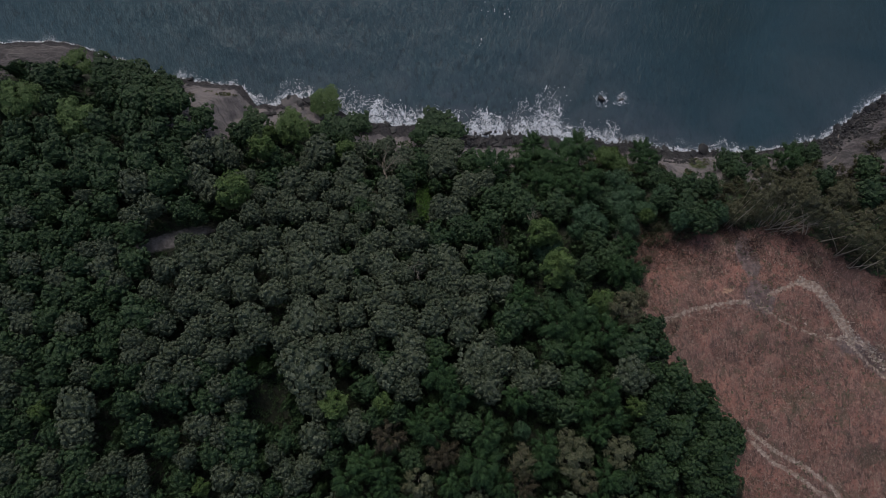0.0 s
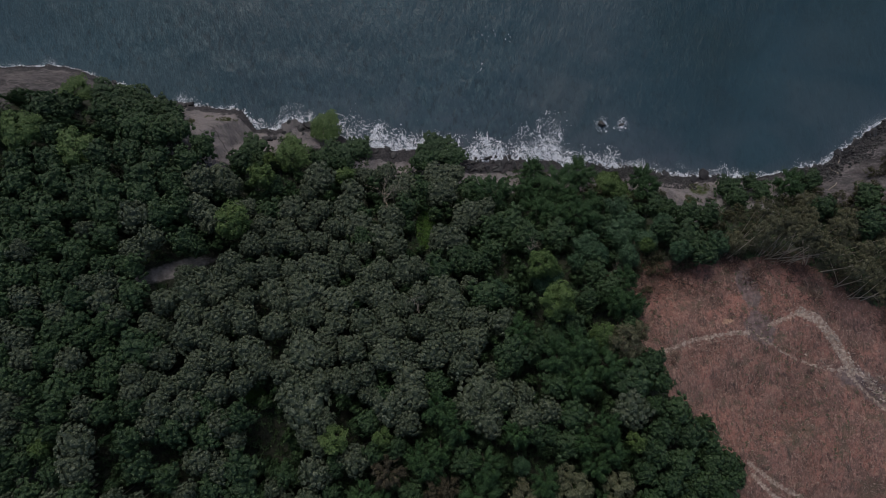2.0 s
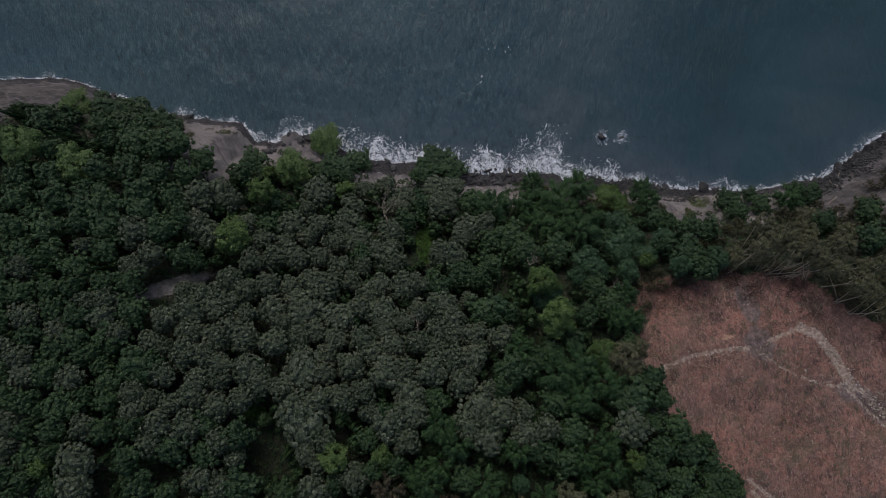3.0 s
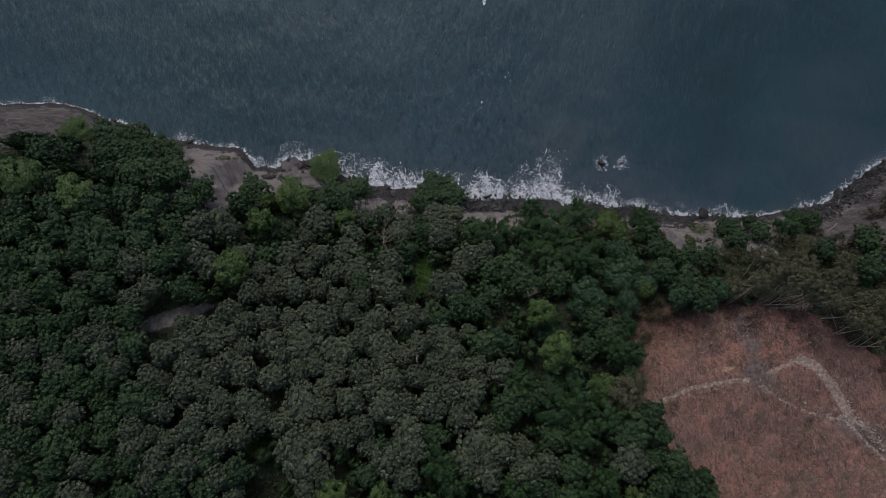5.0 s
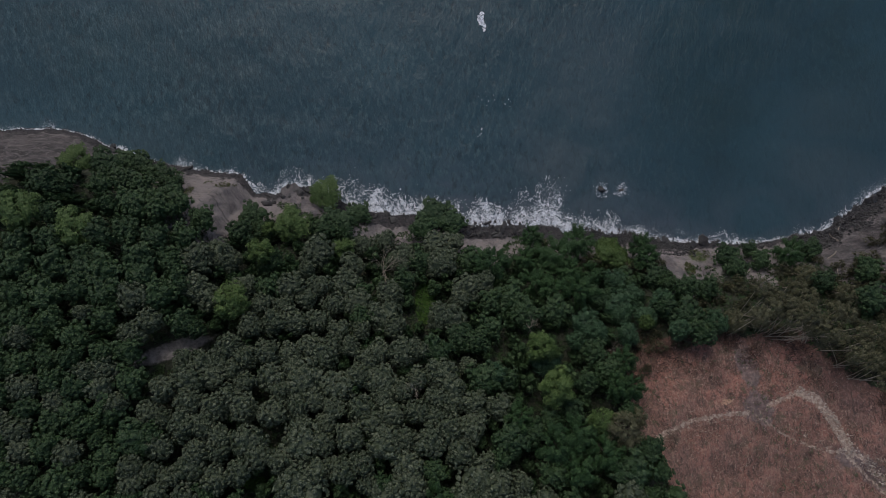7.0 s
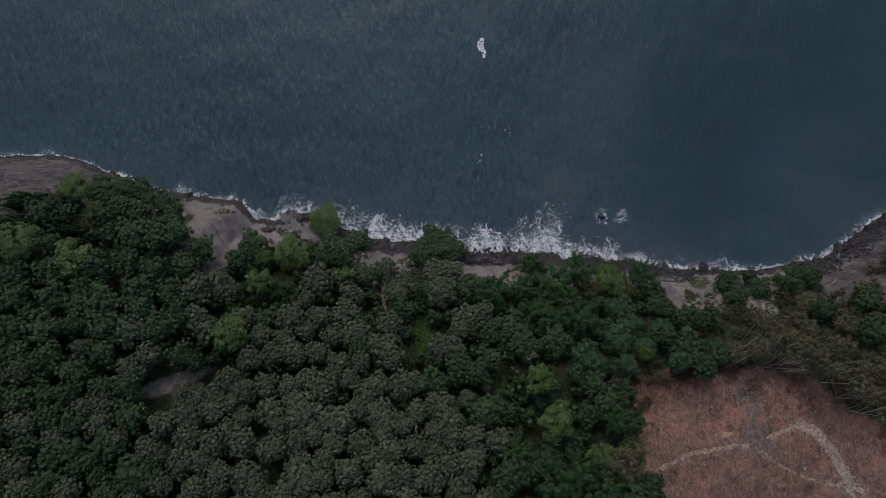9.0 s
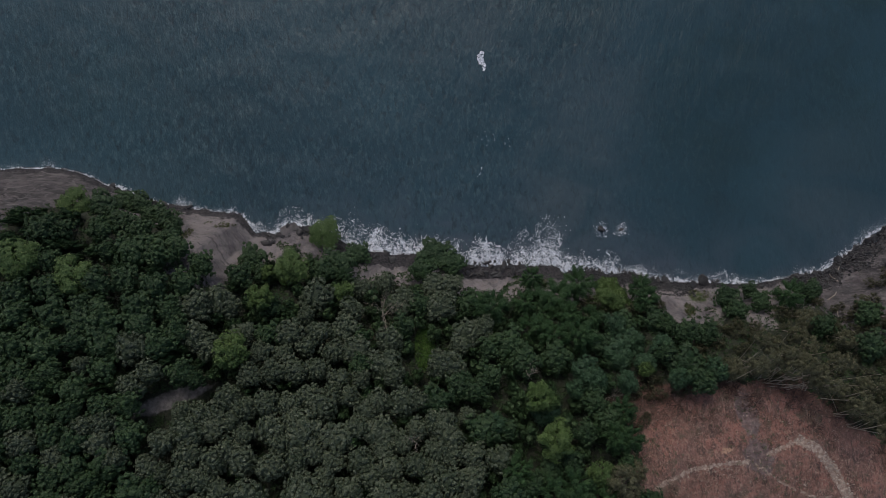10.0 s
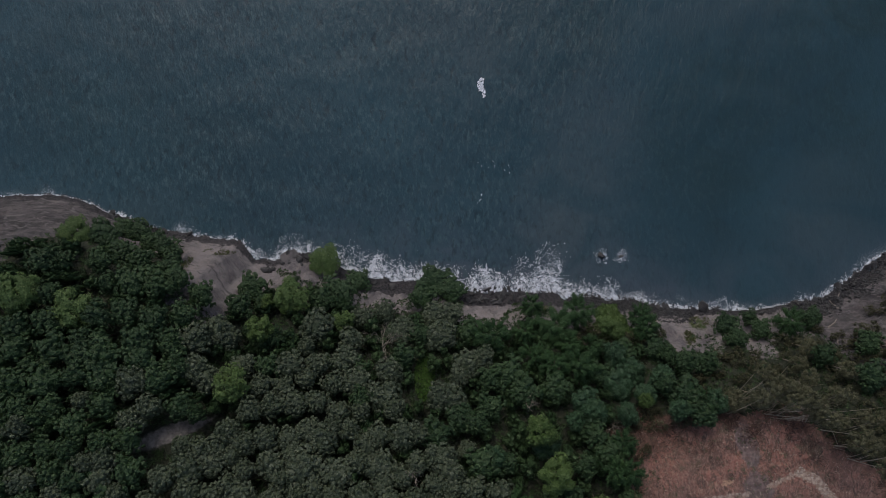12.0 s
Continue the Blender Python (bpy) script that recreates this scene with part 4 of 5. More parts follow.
FEATHERY_TREES += [
    (-9.5, -39.2, 2.3), (-2.2, -30.6, 2.7), (1.5, -38.5, 2.5), (6.1, -35.9, 3.3), (7.1, -30.7, 2.7), (9.7, -39.4, 2.3), (16.2, -35.9, 2.3), (17.3, -33.3, 2.3),
    (25.8, -30.8, 2.1), (27.3, -37.7, 2.5), (-10.8, -42.8, 2.3), (1.2, -42.8, 2.3), (13.2, -42.6, 2.4), (25.3, -42.3, 2.3), (37.3, -43.2, 2.4),
]
# 12 trees: x, y, crown radius
BLUE_TREES = [
    (29, 6.3, 2.8), (37.1, 9, 3.4), (37.5, 14.4, 2.7), (41.3, 10.9, 2.9), (42.1, 7.6, 2.3), (45.9, 10.8, 2.6), (10.2, -2, 2.1), (20, 0.1, 2.7),
    (26.1, 3.4, 1.7), (30.8, 4.6, 2.5), (37.2, 4.6, 2.3), (13.3, -30.6, 1.5),
]
# 8 trees: x, y, crown radius
SCRUB_BUSHES = [
    (94.1, 19, 2.5), (96.8, 20, 1.7), (46.2, 7.8, 2.1), (93.9, 15.7, 2.5), (39.1, 1.8, 1.5), (42.4, 3.8, 1.8), (44.2, 1.8, 1.5), (48.1, 3.3, 2),
]
# 4 trees: x, y, crown radius
OLIVE_TREES = [
    (32.6, -10.9, 3.4), (35, -9, 2), (13.6, -35.6, 2.7), (23.6, -38.7, 2.1),
]
# 4 trees: x, y, crown radius
RUST_TREES = [
    (-9.2, -31.5, 2.5), (-0.8, -34.7, 2.1), (1, -34.3, 1.9), (13.5, -39.6, 1.9),
]
# 4 trees: x, y, crown radius
DRY_TREES = [
    (-4.1, -38.7, 2.5), (20.8, -31.9, 1.7), (22.1, -34.9, 3.1), (29.5, -34, 2.5),
]

R0 = 2.6
kinds = {
    "grey": [make_tree("broadleaf_tree", 10 + k, 6.3, R0, 4.4, LEAF_GREY, BARK, "broadleaf tree with dense grey-green glossy crown on the slope", "grey-green trees of the wood",
                       dome=True, mounds=11 + 2 * k, florets=92, leaves=6, length=0.40, width=0.20, depth=0.34, floret_size=0.150, droop=0.6) for k in range(6)],
    "dark": [make_tree("evergreen_tree", 30 + k, 6.1, R0, 4.2, LEAF_DARK, BARK, "evergreen tree with dense dark green crown on the slope", "dark green trees of the wood",
                       dome=True, mounds=14 + 4 * k, florets=78, leaves=7, length=0.48, width=0.20, depth=0.45, floret_size=0.165, droop=0.4, lop=0.24) for k in range(5)],
    "light": [make_tree("light_green_tree", 50 + k, 6.8, R0, 3.6, LEAF_LIGHT, BARK, "tree with loose yellow-green crown among darker trees", "yellow-green trees of the wood",
                        lobes=24, rosettes=18, leaves=5, length=0.40, width=0.17, lobe_size=0.32, loose=0.2) for k in range(3)],
    "feathery": [make_tree("pine_tree", 60 + k, 6.5, R0, 5.2, LEAF_PINE, BARK, "feathery soft green conifer with pointed tufts", "conifers of the wood",
                           lobes=34, rosettes=13, leaves=5, length=0.40, width=0.11, lobe_size=0.22, loose=0.15, taper=0.25, droop=0.1, core=0.8, stretch=2.1) for k in range(4)],
    "blue": [make_tree("blue_green_tree", 70 + k, 6.0, R0, 2.6, LEAF_TEAL, BARK, "tree with large blue-green leaf fans", "blue-green trees of the wood",
                       lobes=16, rosettes=12, leaves=6, length=0.55, width=0.2, lobe_size=0.42, droop=0.5) for k in range(2)],
    "olive": [make_tree("olive_green_tree", 80 + k, 6.8, R0, 3.2, LEAF_OLIVE, BARK_PALE, "open olive-green tree beside the cleared field", "olive trees of the wood",
                        lobes=24, rosettes=15, leaves=5, length=0.34, width=0.15, lobe_size=0.28, loose=0.25, core=0.6) for k in range(2)],
    "dry": [make_tree("withered_tree", 90 + k, 6.8, R0, 3.2, LEAF_DRY, BARK_PALE, "withered tree with pale brown crown", "withered trees of the wood",
                      lobes=22, rosettes=15, leaves=5, length=0.34, width=0.17, lobe_size=0.3, loose=0.2, core=0.65) for k in range(2)],
    "rust": [make_tree("brown_pine_tree", 140 + k, 6.5, R0, 4.6, LEAF_RUST, BARK, "dying conifer with dull brown tufts", "brown conifers of the wood",
                       lobes=32, rosettes=11, leaves=5, length=0.38, width=0.10, lobe_size=0.18, loose=0.2, taper=0.25, droop=0.1, core=0.7, stretch=2.2) for k in range(2)],
    "scrub": [make_tree("scrub_bush", 130 + k, 1.2, R0, 2.4, LEAF_SCRUB, BARK, "low olive-brown scrub on the bluff", "scrub on the bluff", trunk=0.07, limbs=4,
                        lobes=15, rosettes=7, leaves=5, length=0.36, width=0.15, lobe_size=0.30, loose=0.35, core=0.55, spread=1.1) for k in range(3)],
    "bush": [make_tree("shrub", 120 + k, 1.3, R0, 2.6, LEAF_DARK, BARK, "low dark green shrub under the trees", "shrubs under the trees", trunk=0.08, limbs=3,
                       lobes=9, rosettes=6, leaves=4, length=0.50, width=0.27, lobe_size=0.50) for k in range(3)],
}
chance = random.Random(5)


def plant(kind, x, y, r, tall=1.0):
    """One more tree of a kind on the ground at (x, y), with crown radius r."""
    at = np.array([x]), np.array([y])
    d = float(inland(*at)[0])
    low = min(1.0, max(0.38, 0.42 + 0.58 * d / 12)) if kind not in ("bush", "scrub") else 1.0
    if kind == "feathery":
        low = min(1.0, 0.75 + 0.25 * d / 12)
    s = r / R0
    tree = copy_thing(chance.choice(kinds[kind]), pose(x, y, float(height(*at)[0]), 0, 0, chance.uniform(0, 360)))
    tree.scale = (s, s, low * tall * chance.uniform(0.93, 1.08))


cells = {}


def crowd(x, y):
    return [q for i in (-1, 0, 1) for j in (-1, 0, 1) for q in cells.get((int(x // 6) + i, int(y // 6) + j), ())]


WEST_FALLOFF = random.Random(3)
PATH_ROOM = ((-51.2, 2.3), (7.0, 2.3), 0.32)
for kind, rows in (("grey", GREY_TREES), ("dark", DARK_TREES), ("light", LIGHT_TREES), ("feathery", FEATHERY_TREES), ("blue", BLUE_TREES), ("olive", OLIVE_TREES), ("dry", DRY_TREES), ("rust", RUST_TREES), ("scrub", SCRUB_BUSHES)):
    for x, y, r in rows:
        if spot(x, y, PATH_ROOM) > 0.5:
            continue
        # west and southwest grey trees swapped for dark ones stand in for lens falloff
        darker = kind == "grey" and (x > 33 or (x < -52 or x < -28 and y < -16) and WEST_FALLOFF.random() < (0.7 if x < -52 else 0.35))
        plant("dark" if darker else kind, x, y, r)
        cells.setdefault((int(x // 6), int(y // 6)), []).append((x, y, r))

for x, y, r in TALL_TREES:
    plant("light", x, y, r, 1.55)
    cells.setdefault((int(x // 6), int(y // 6)), []).append((x, y, r))

# undergrowth where the crowns leave gaps, but for the hollows
HOLLOWS = [(-36, -5.5, 2.2), (-33, -13, 2.2), (10.5, 3.5, 2.5), (-32, -26, 4.5), (-45, -38, 2.5), (-60, -32, 2.5), (27, -24, 2.0), (14, -32, 2.2), (-3.6, 10.2, 3.2), (-51.2, 2, 4.5)]
for _ in range(5200):
    x, y = chance.uniform(-96, 104), chance.uniform(-47, 42)
    r = chance.uniform(1.1, 2.1)
    if any(math.hypot(x - a, y - b) < 0.62 * (r + c) for a, b, c in crowd(x, y)) or any(math.hypot(x - a, y - b) < c for a, b, c in HOLLOWS) or spot(x, y, PATH_ROOM) > 0.4:
        continue
    d = float(inland(np.array([x]), np.array([y]))[0])
    if d < tree_line(x) or line_distance(np.array([x]), np.array([y]), FIELD + FIELD[:1])[0] < 0.6 + 0.5 * r or in_polygon(np.array([x]), np.array([y]), FIELD)[0] or abs(x) > (143 - 0.9 * d) * 0.76 + 3:
        continue
    cells.setdefault((int(x // 6), int(y // 6)), []).append((x, y, r))
    plant("scrub" if x > 46 or x > 30 and d < 9 else "bush", x, y, r, chance.uniform(1.3, 2.1) if x < 46 else chance.uniform(0.6, 1.2))

for _ in range(400):
    x, y = chance.uniform(84, 106), chance.uniform(-3, 32)
    r = chance.uniform(0.7, 1.6)
    d = float(inland(np.array([x]), np.array([y]))[0])
    if d < 6 or fractal(x, y, 7, 77, 2) < -0.35 or in_polygon(np.array([x]), np.array([y]), FIELD)[0] or any(math.hypot(x - a, y - b) < 0.6 * (r + c) for a, b, c in crowd(x, y)):
        continue
    cells.setdefault((int(x // 6), int(y // 6)), []).append((x, y, r))
    plant("scrub", x, y, r, chance.uniform(0.7, 1.2))

for x, y, r in [(37.5, 0.2, 1.3), (39.5, 2.4, 1.2), (42, 1.2, 0.9), (36.8, -3, 1.1), (44.5, 4, 1.1), (47.5, 4.6, 1.2), (38.2, -6.2, 0.9), (41, -1.8, 0.7), (50.5, 5.2, 1.0), (37.4, -9, 1.0)]:
    plant("scrub", x, y, r, 0.7)

for kind, x, y, r in [("feathery", 34.9, 0.4, 2.3), ("feathery", 35.1, -4.4, 2.5), ("dark", 34.2, -8.2, 1.9), ("scrub", 40.2, -2.6, 1.1), ("scrub", 38.6, -3.8, 0.9),
                      ("dark", -59.4, 35.0, 2.3), ("dark", -62.2, 37.0, 2.0), ("dark", -57.6, 33.0, 2.1), ("dark", -66.8, 38.2, 2.0), ("dark", -59.8, 31.6, 2.2), ("dark", 92.0, 17.4, 2.8), ("dark", 96.4, 16.6, 2.6), ("dark", 98.6, 12.4, 2.4), ("olive", 79.6, 16.2, 2.2), ("olive", 84.0, 12.6, 2.0), ("olive", 75.4, 13.4, 2.0), ("blue", 47.2, 5.8, 2.2), ("blue", 54.6, 7.0, 2.2), ("olive", 58.6, 7.2, 2.3), ("olive", 63.4, 7.8, 2.2), ("scrub", 53.2, 4.8, 1.5), ("scrub", 56.4, 5.2, 1.3), ("scrub", 61.0, 5.4, 1.2)]:
    plant(kind, x, y, r)

# slender trees on the field's upper edge that lean out over the bluff: foot, and how far the top leans
LEANING = [
    (61.5, 6.3, 4.1, 3.7), (66.8, 3.8, -0.3, 5.1), (68.4, 3.6, 0.0, 6.7), (69.2, 3.0, 1.5, 4.3), (70.0, 3.3, 2.6, 2.5), (76.4, 3.9, 2.7, 1.9),
    (75.8, 1.4, 2.4, 1.8), (78.1, -1.6, -2.5, 4.0), (78.3, -1.6, 0.7, 3.0), (80.4, -3.8, 0.3, 1.6), (69.3, 4.5, 2.2, 3.6), (67.9, 4.8, -3.1, 7.2),
    (73.4, 2.4, -4.7, 7.2), (57.8, 3.8, 1.9, 5.7), (66.4, 5.4, -5.1, 8.8), (71.3, 4.2, 3.0, 6.1), (74.9, 4.8, 1.7, 5.0),
    (65.6, 3.9, 9.4, 1.4), (66.8, 4.2, 3.2, 2.8), (65.4, 4.6, 1.0, 6.4), (64.8, 4.4, -2.6, 6.2), (60.2, 6.2, 2.8, 6.6), (82.6, -4.4, 2.0, 5.4), (79.6, 1.4, 2.2, 5.0), (70.4, 8.2, 1.6, 4.2),
]
for k, (x, y, dx, dy) in enumerate(LEANING):
    tree = make_tree("leaning_tree", 200 + k, 9.8, 1.7, 2.4, LEAF_OLIVE, BARK_GREY, "slender pale-stemmed tree leaning out over the bluff", "leaning trees at the field's edge",
                     lean=(dx, dy), trunk=0.10, limbs=6, fork=0.55, whole=False, lobes=16, rosettes=10, leaves=5, length=0.32, width=0.14, lobe_size=0.24, loose=0.3, core=0.6)
    tree.matrix_world = pose(x, y, float(height(np.array([x]), np.array([y]))[0]))
    side = random.Random(k)
    for j in range(side.choice((0, 1, 1, 2))):
        ox, oy, lx, ly, tall = side.uniform(-1.2, 1.2), side.uniform(-0.8, 0.8), dx + side.uniform(-3.5, 3.5), dy + side.uniform(-2.0, 3.0), side.uniform(5.0, 9.5)
        stem = [(Vector((ox + lx * u ** 1.15, oy + ly * u ** 1.15, tall * u - 0.4 * (1 - u))), 0.065 * (1.15 - 0.75 * u)) for u in (0, 0.3, 0.6, 0.85, 1.0)]
        mesh_object("stem", *tubes([stem], 4), BARK_GREY, tree, smooth=True)

# bare dead trees
def grow(rng, paths, p, way, long, r, depth):
    """A bent branch that forks into thinner ones."""
    mid = p + way * long * 0.5 + Vector(rng.normal(0, 0.06 * long, 3))
    tip = p + way * long + Vector(rng.normal(0, 0.10 * long, 3))
    paths.append([(p, r), (mid, r * 0.8), (tip, r * 0.5)])
    if depth:
        for base in (mid, tip, tip):
            turn = (way + Vector(rng.normal(0, 0.55, 3)) + Vector((0, 0, 0.15))).normalized()
            grow(rng, paths, base, turn, long * rng.uniform(0.5, 0.8), r * 0.55, depth - 1)


for k, (x, y, tall, r) in enumerate([(-12.6, 16.6, 7.6, 2.9), (-5.1, -4.0, 8.6, 1.2), (-13.7, -15.6, 8.8, 1.1), (17.5, 6.0, 8.0, 1.3), (34.5, 1.5, 2.6, 1.4)]):
    rng = np.random.RandomState(300 + k)
    tree = tagged(new("dead_tree"), "bare dead tree with pale grey branches", "tree", "dead trees of the wood")
    stem = [(Vector((0.1 * math.sin(5 * u), 0.1 * math.cos(4 * u), u * tall - 0.5)), 0.13 * (1.15 - 0.8 * u)) for u in (0, 0.3, 0.6, 0.85, 1.0)]
    mesh_object("trunk", *tubes([stem], 6), BARK_PALE, tree, smooth=True)
    for j in range(8):
        paths, a = [], 2.1 * j + rng.uniform(-0.8, 0.8)
        way = Vector((math.cos(a) + 0.3, math.sin(a) + 0.5, rng.uniform(0.4, 1.3))).normalized()
        grow(rng, paths, Vector((0, 0, (0.5 + 0.06 * j) * tall - 0.5)), way, r * rng.uniform(0.6, 1.0), 0.075, 3)
        mesh_object("branch", *tubes(paths, 3), BARK_PALE, tree)
    tree.matrix_world = pose(x, y, float(height(np.array([x]), np.array([y]))[0]))

for group in kinds.values():
    for ob in group:
        for o in (*ob.children_recursive, ob):
            bpy.data.objects.remove(o)


# ---- surf, rocks and slash ----
def build_foam():
    """Lacy foam along the waterline."""
    step = 0.07
    xs, ys = np.arange(-108, 108, step), np.arange(20, 50, step)
    gx, gy = np.meshgrid(xs, ys)
    near = np.abs(gy - np.interp(gx, shore_x, shore_y)) < 12
    x, y = gx[near], gy[near]
    d = -inland(x, y)
    wide = surf_width(x)
    wide = wide * (0.85 + 0.5 * fractal(x, y * 0.3, 3.0, 71, 2))
    calm = np.clip((-40 - x) / 8, 0, 1) + np.clip((x - 46) / 8, 0, 1)
    wide = wide * (1 - calm * np.clip(0.55 - 1.3 * waves_noise(x, y * 0, 4.5, 75), 0, 0.8))
    wx, wy = x + 0.5 * fractal(x, y, 1.4, 81, 3), y + 0.5 * fractal(x, y, 1.4, 91, 3)
    lace = np.minimum(np.abs(waves_noise(wx, wy, 0.75, 101)), np.minimum(np.abs(waves_noise(wx * 1.4, wy * 0.8, 1.5, 111)), np.abs(waves_noise(wy, wx, 1.0, 113))))
    body = fractal(wx, wy, 0.8, 121, 4)
    clumps = fractal(x, y, 3.2, 127, 2)
    fine = fractal(wx, wy, 0.26, 135, 2)
    web = np.abs(waves_noise(wx + 0.15 * fine, wy, 0.42, 137))
    u = d / np.maximum(wide, 0.3)
    dense = np.clip(1.15 - u + 0.4 * clumps + 0.28 * np.exp(-((x - 4) / 27) ** 2), 0, 1)
    mask = np.zeros(gx.shape)
    mask[near] = (d > -0.35) & (u < 1.35) & ((lace < (0.075 * dense ** 1.3 + 0.008) * np.clip(0.75 + 0.7 * fine, 0.2, 1.6)) | (web < 0.09 * dense ** 1.7) | (body > 1.7 - 1.55 * dense ** 1.9) & (fine > -0.3 - 0.4 * dense))
    # no lone specks
    mean = sum(np.roll(mask, (i, j), (0, 1)) for i in (-1, 0, 1) for j in (-1, 0, 1)) / 9
    keep = (mask > 0) & (mean > 0.22) | (mean > 0.8)
    return gx[keep], gy[keep], step


def cell_sheet(name, x, y, step, lift, label):
    k = len(x)
    h = step * 0.52
    z = lift + 0.05 * fractal(x, y, 0.8, 131, 2)
    rng = np.random.RandomState(k)
    x, y, turn, h = x + rng.uniform(-h, h, k) * 0.4, y + rng.uniform(-h, h, k) * 0.4, rng.uniform(0, 6.28, k), h * rng.uniform(1.1, 1.5, k)
    v = np.stack([np.stack([x + h * np.cos(turn + a), y + h * np.sin(turn + a), z], -1) for a in (0, 1.4, 3.1, 4.6)], 1).reshape(-1, 3)
    ob = mesh_object(name, v.tolist(), np.arange(4 * k).reshape(k, 4).tolist(), FOAM)
    return tagged(ob, label, "foam", kind="stuff")


fx, fy, step = build_foam()
cell_sheet("surf_foam", fx, fy, step, 0.16, "white lacy surf along the rocky waterline")


def patch(cx, cy, rx, ry, cut, seed, ring=0.0):
    """Cells of a foam patch on open water; ring: the hollow middle's share."""
    gap = 0.07 if ring else 0.13
    xs, ys = np.arange(cx - 1.5 * rx, cx + 1.5 * rx, gap), np.arange(cy - 1.5 * ry, cy + 1.5 * ry, gap)
    x, y = np.meshgrid(xs, ys)
    u = np.hypot((x - cx) / rx, (y - cy) / ry) + 0.35 * fractal(x, y, 1.2, seed, 3)
    keep = (u < 1) & (u > ring) & (fractal(x, y, 0.4, seed + 9, 2) > cut)
    if ring:
        bent = 0.2 * fractal(x, y, 0.5, seed + 5, 2)
        keep &= np.minimum(np.abs(waves_noise(x + bent, y - bent, 0.42, seed + 11)), np.abs(waves_noise(y, x + bent, 0.6, seed + 12))) < 0.09
    return x[keep], y[keep]


bits = [patch(8.8, 76.6, 0.9, 1.9, -0.9, 141), patch(9.6, 74.6, 0.5, 0.9, -0.1, 145), patch(10.3, 57.8, 2.6, 2.2, 0.95, 151), patch(15.5, 56.5, 0.9, 1.6, 0.85, 161), patch(8.6, 49.6, 1.6, 1.4, 1.0, 171),
        patch(38, 36, 1.9, 2.2, -0.05, 181, 0.5), patch(42.8, 35.9, 1.5, 1.8, 0.05, 191, 0.35), patch(28, 36, 2.6, 3.2, 0.95, 201)]
rings, bits = [bits[5], bits[6]], bits[:5] + bits[7:]
cell_sheet("drifting_foam", np.concatenate([b[0] for b in bits]), np.concatenate([b[1] for b in bits]), 0.13, 0.14, "small white foam patches drifting on the sea")
cell_sheet("swirling_foam", np.concatenate([b[0] for b in rings]), np.concatenate([b[1] for b in rings]), 0.07, 0.14, "thin white foam swirling round two rocks in the sea")


def boulder(name, x, y, z, size, seed, material, label, group, flat=0.55):
    """An angular block: the hull of random points, with its edges worn."""
    rng = np.random.RandomState(seed)
    bm = bmesh.new()
    shape = np.array([1.0, rng.uniform(0.5, 0.9), flat * rng.uniform(0.7, 1.2)]) * size
    for p in unit(rng.normal(size=(15, 3))) * rng.uniform(0.7, 1.2, (15, 1)):
        bm.verts.new(np.sign(p) * np.abs(p) ** 0.6 * shape)
    hull = bmesh.ops.convex_hull(bm, input=bm.verts)
    bmesh.ops.delete(bm, geom=[g for g in hull["geom_interior"] if isinstance(g, bmesh.types.BMVert)], context="VERTS")
    bmesh.ops.bevel(bm, geom=list(bm.edges), offset=0.035 * size, segments=1, affect="EDGES")
    me = bpy.data.meshes.new(name)
    bm.to_mesh(me)
    bm.free()
    me.materials.append(material)
    ob = new(name, me)
    ob.matrix_world = pose(x, y, z, rng.uniform(-15, 15), rng.uniform(-15, 15), rng.uniform(0, 360))
    return tagged(ob, label, "rock", group)


boulder("sea_rock", 38, 36, 0.15, 1.0, 1, ROCK, "dark rock in the sea ringed by foam", "rocks in the sea")
boulder("sea_rock", 42.8, 35.9, 0.0, 0.7, 2, ROCK, "dark rock in the sea ringed by foam", "rocks in the sea")
boulder("sea_rock", 1.2, 31.4, 0.1, 0.9, 3, ROCK, "dark rock in the surf", "rocks in the sea")
boulder("ledge_rock", -36.2, 34.9, 0.2, 2.7, 4, ROCK_GREY, "broad flat grey ledge of rock at the waterline", "ledges along the waterline", 0.26)
boulder("ledge_rock", -31.6, 35.2, 0.1, 1.8, 5, ROCK, "dark broken ledge of rock at the waterline", "ledges along the waterline", 0.5)
boulder("ledge_rock", 62.4, 23.7, 0.1, 1.7, 6, ROCK, "dark broken ledge of rock at the waterline", "ledges along the waterline", 0.5)
# stretches of boulders: from x, to x, how many, sizes, inland from and to
for a, b, count, lo, hi, d0, d1 in ((-42, -31, 16, 0.5, 1.5, 0.0, 3.0), (-20, -8, 12, 0.4, 1.0, -0.5, 1.5), (5, 23, 64, 0.35, 1.15, -0.8, 2.8), (34, 48, 26, 0.3, 0.8, -0.8, 2.5), (50, 60, 18, 0.4, 1.2, -0.5, 2.0), (60, 78, 22, 0.3, 0.9, -0.3, 1.6), (84, 104, 22, 0.4, 1.2, -0.2, 3.0), (-80, -60, 16, 0.4, 1.1, -0.3, 1.5)):
    for k in range(count):
        x = chance.uniform(a, b)
        y = float(np.interp(x, shore_x, shore_y)) - chance.uniform(d0, d1)
        size = lo + (hi - lo) * chance.random() ** 2
        boulder("boulder", x, y, max(float(height(np.array([x]), np.array([y]))[0]), -0.2) + 0.1 * size, size, chance.randint(1, 9999), ROCK, "dark wet boulder at the foot of the bluff", "boulders along the waterline")


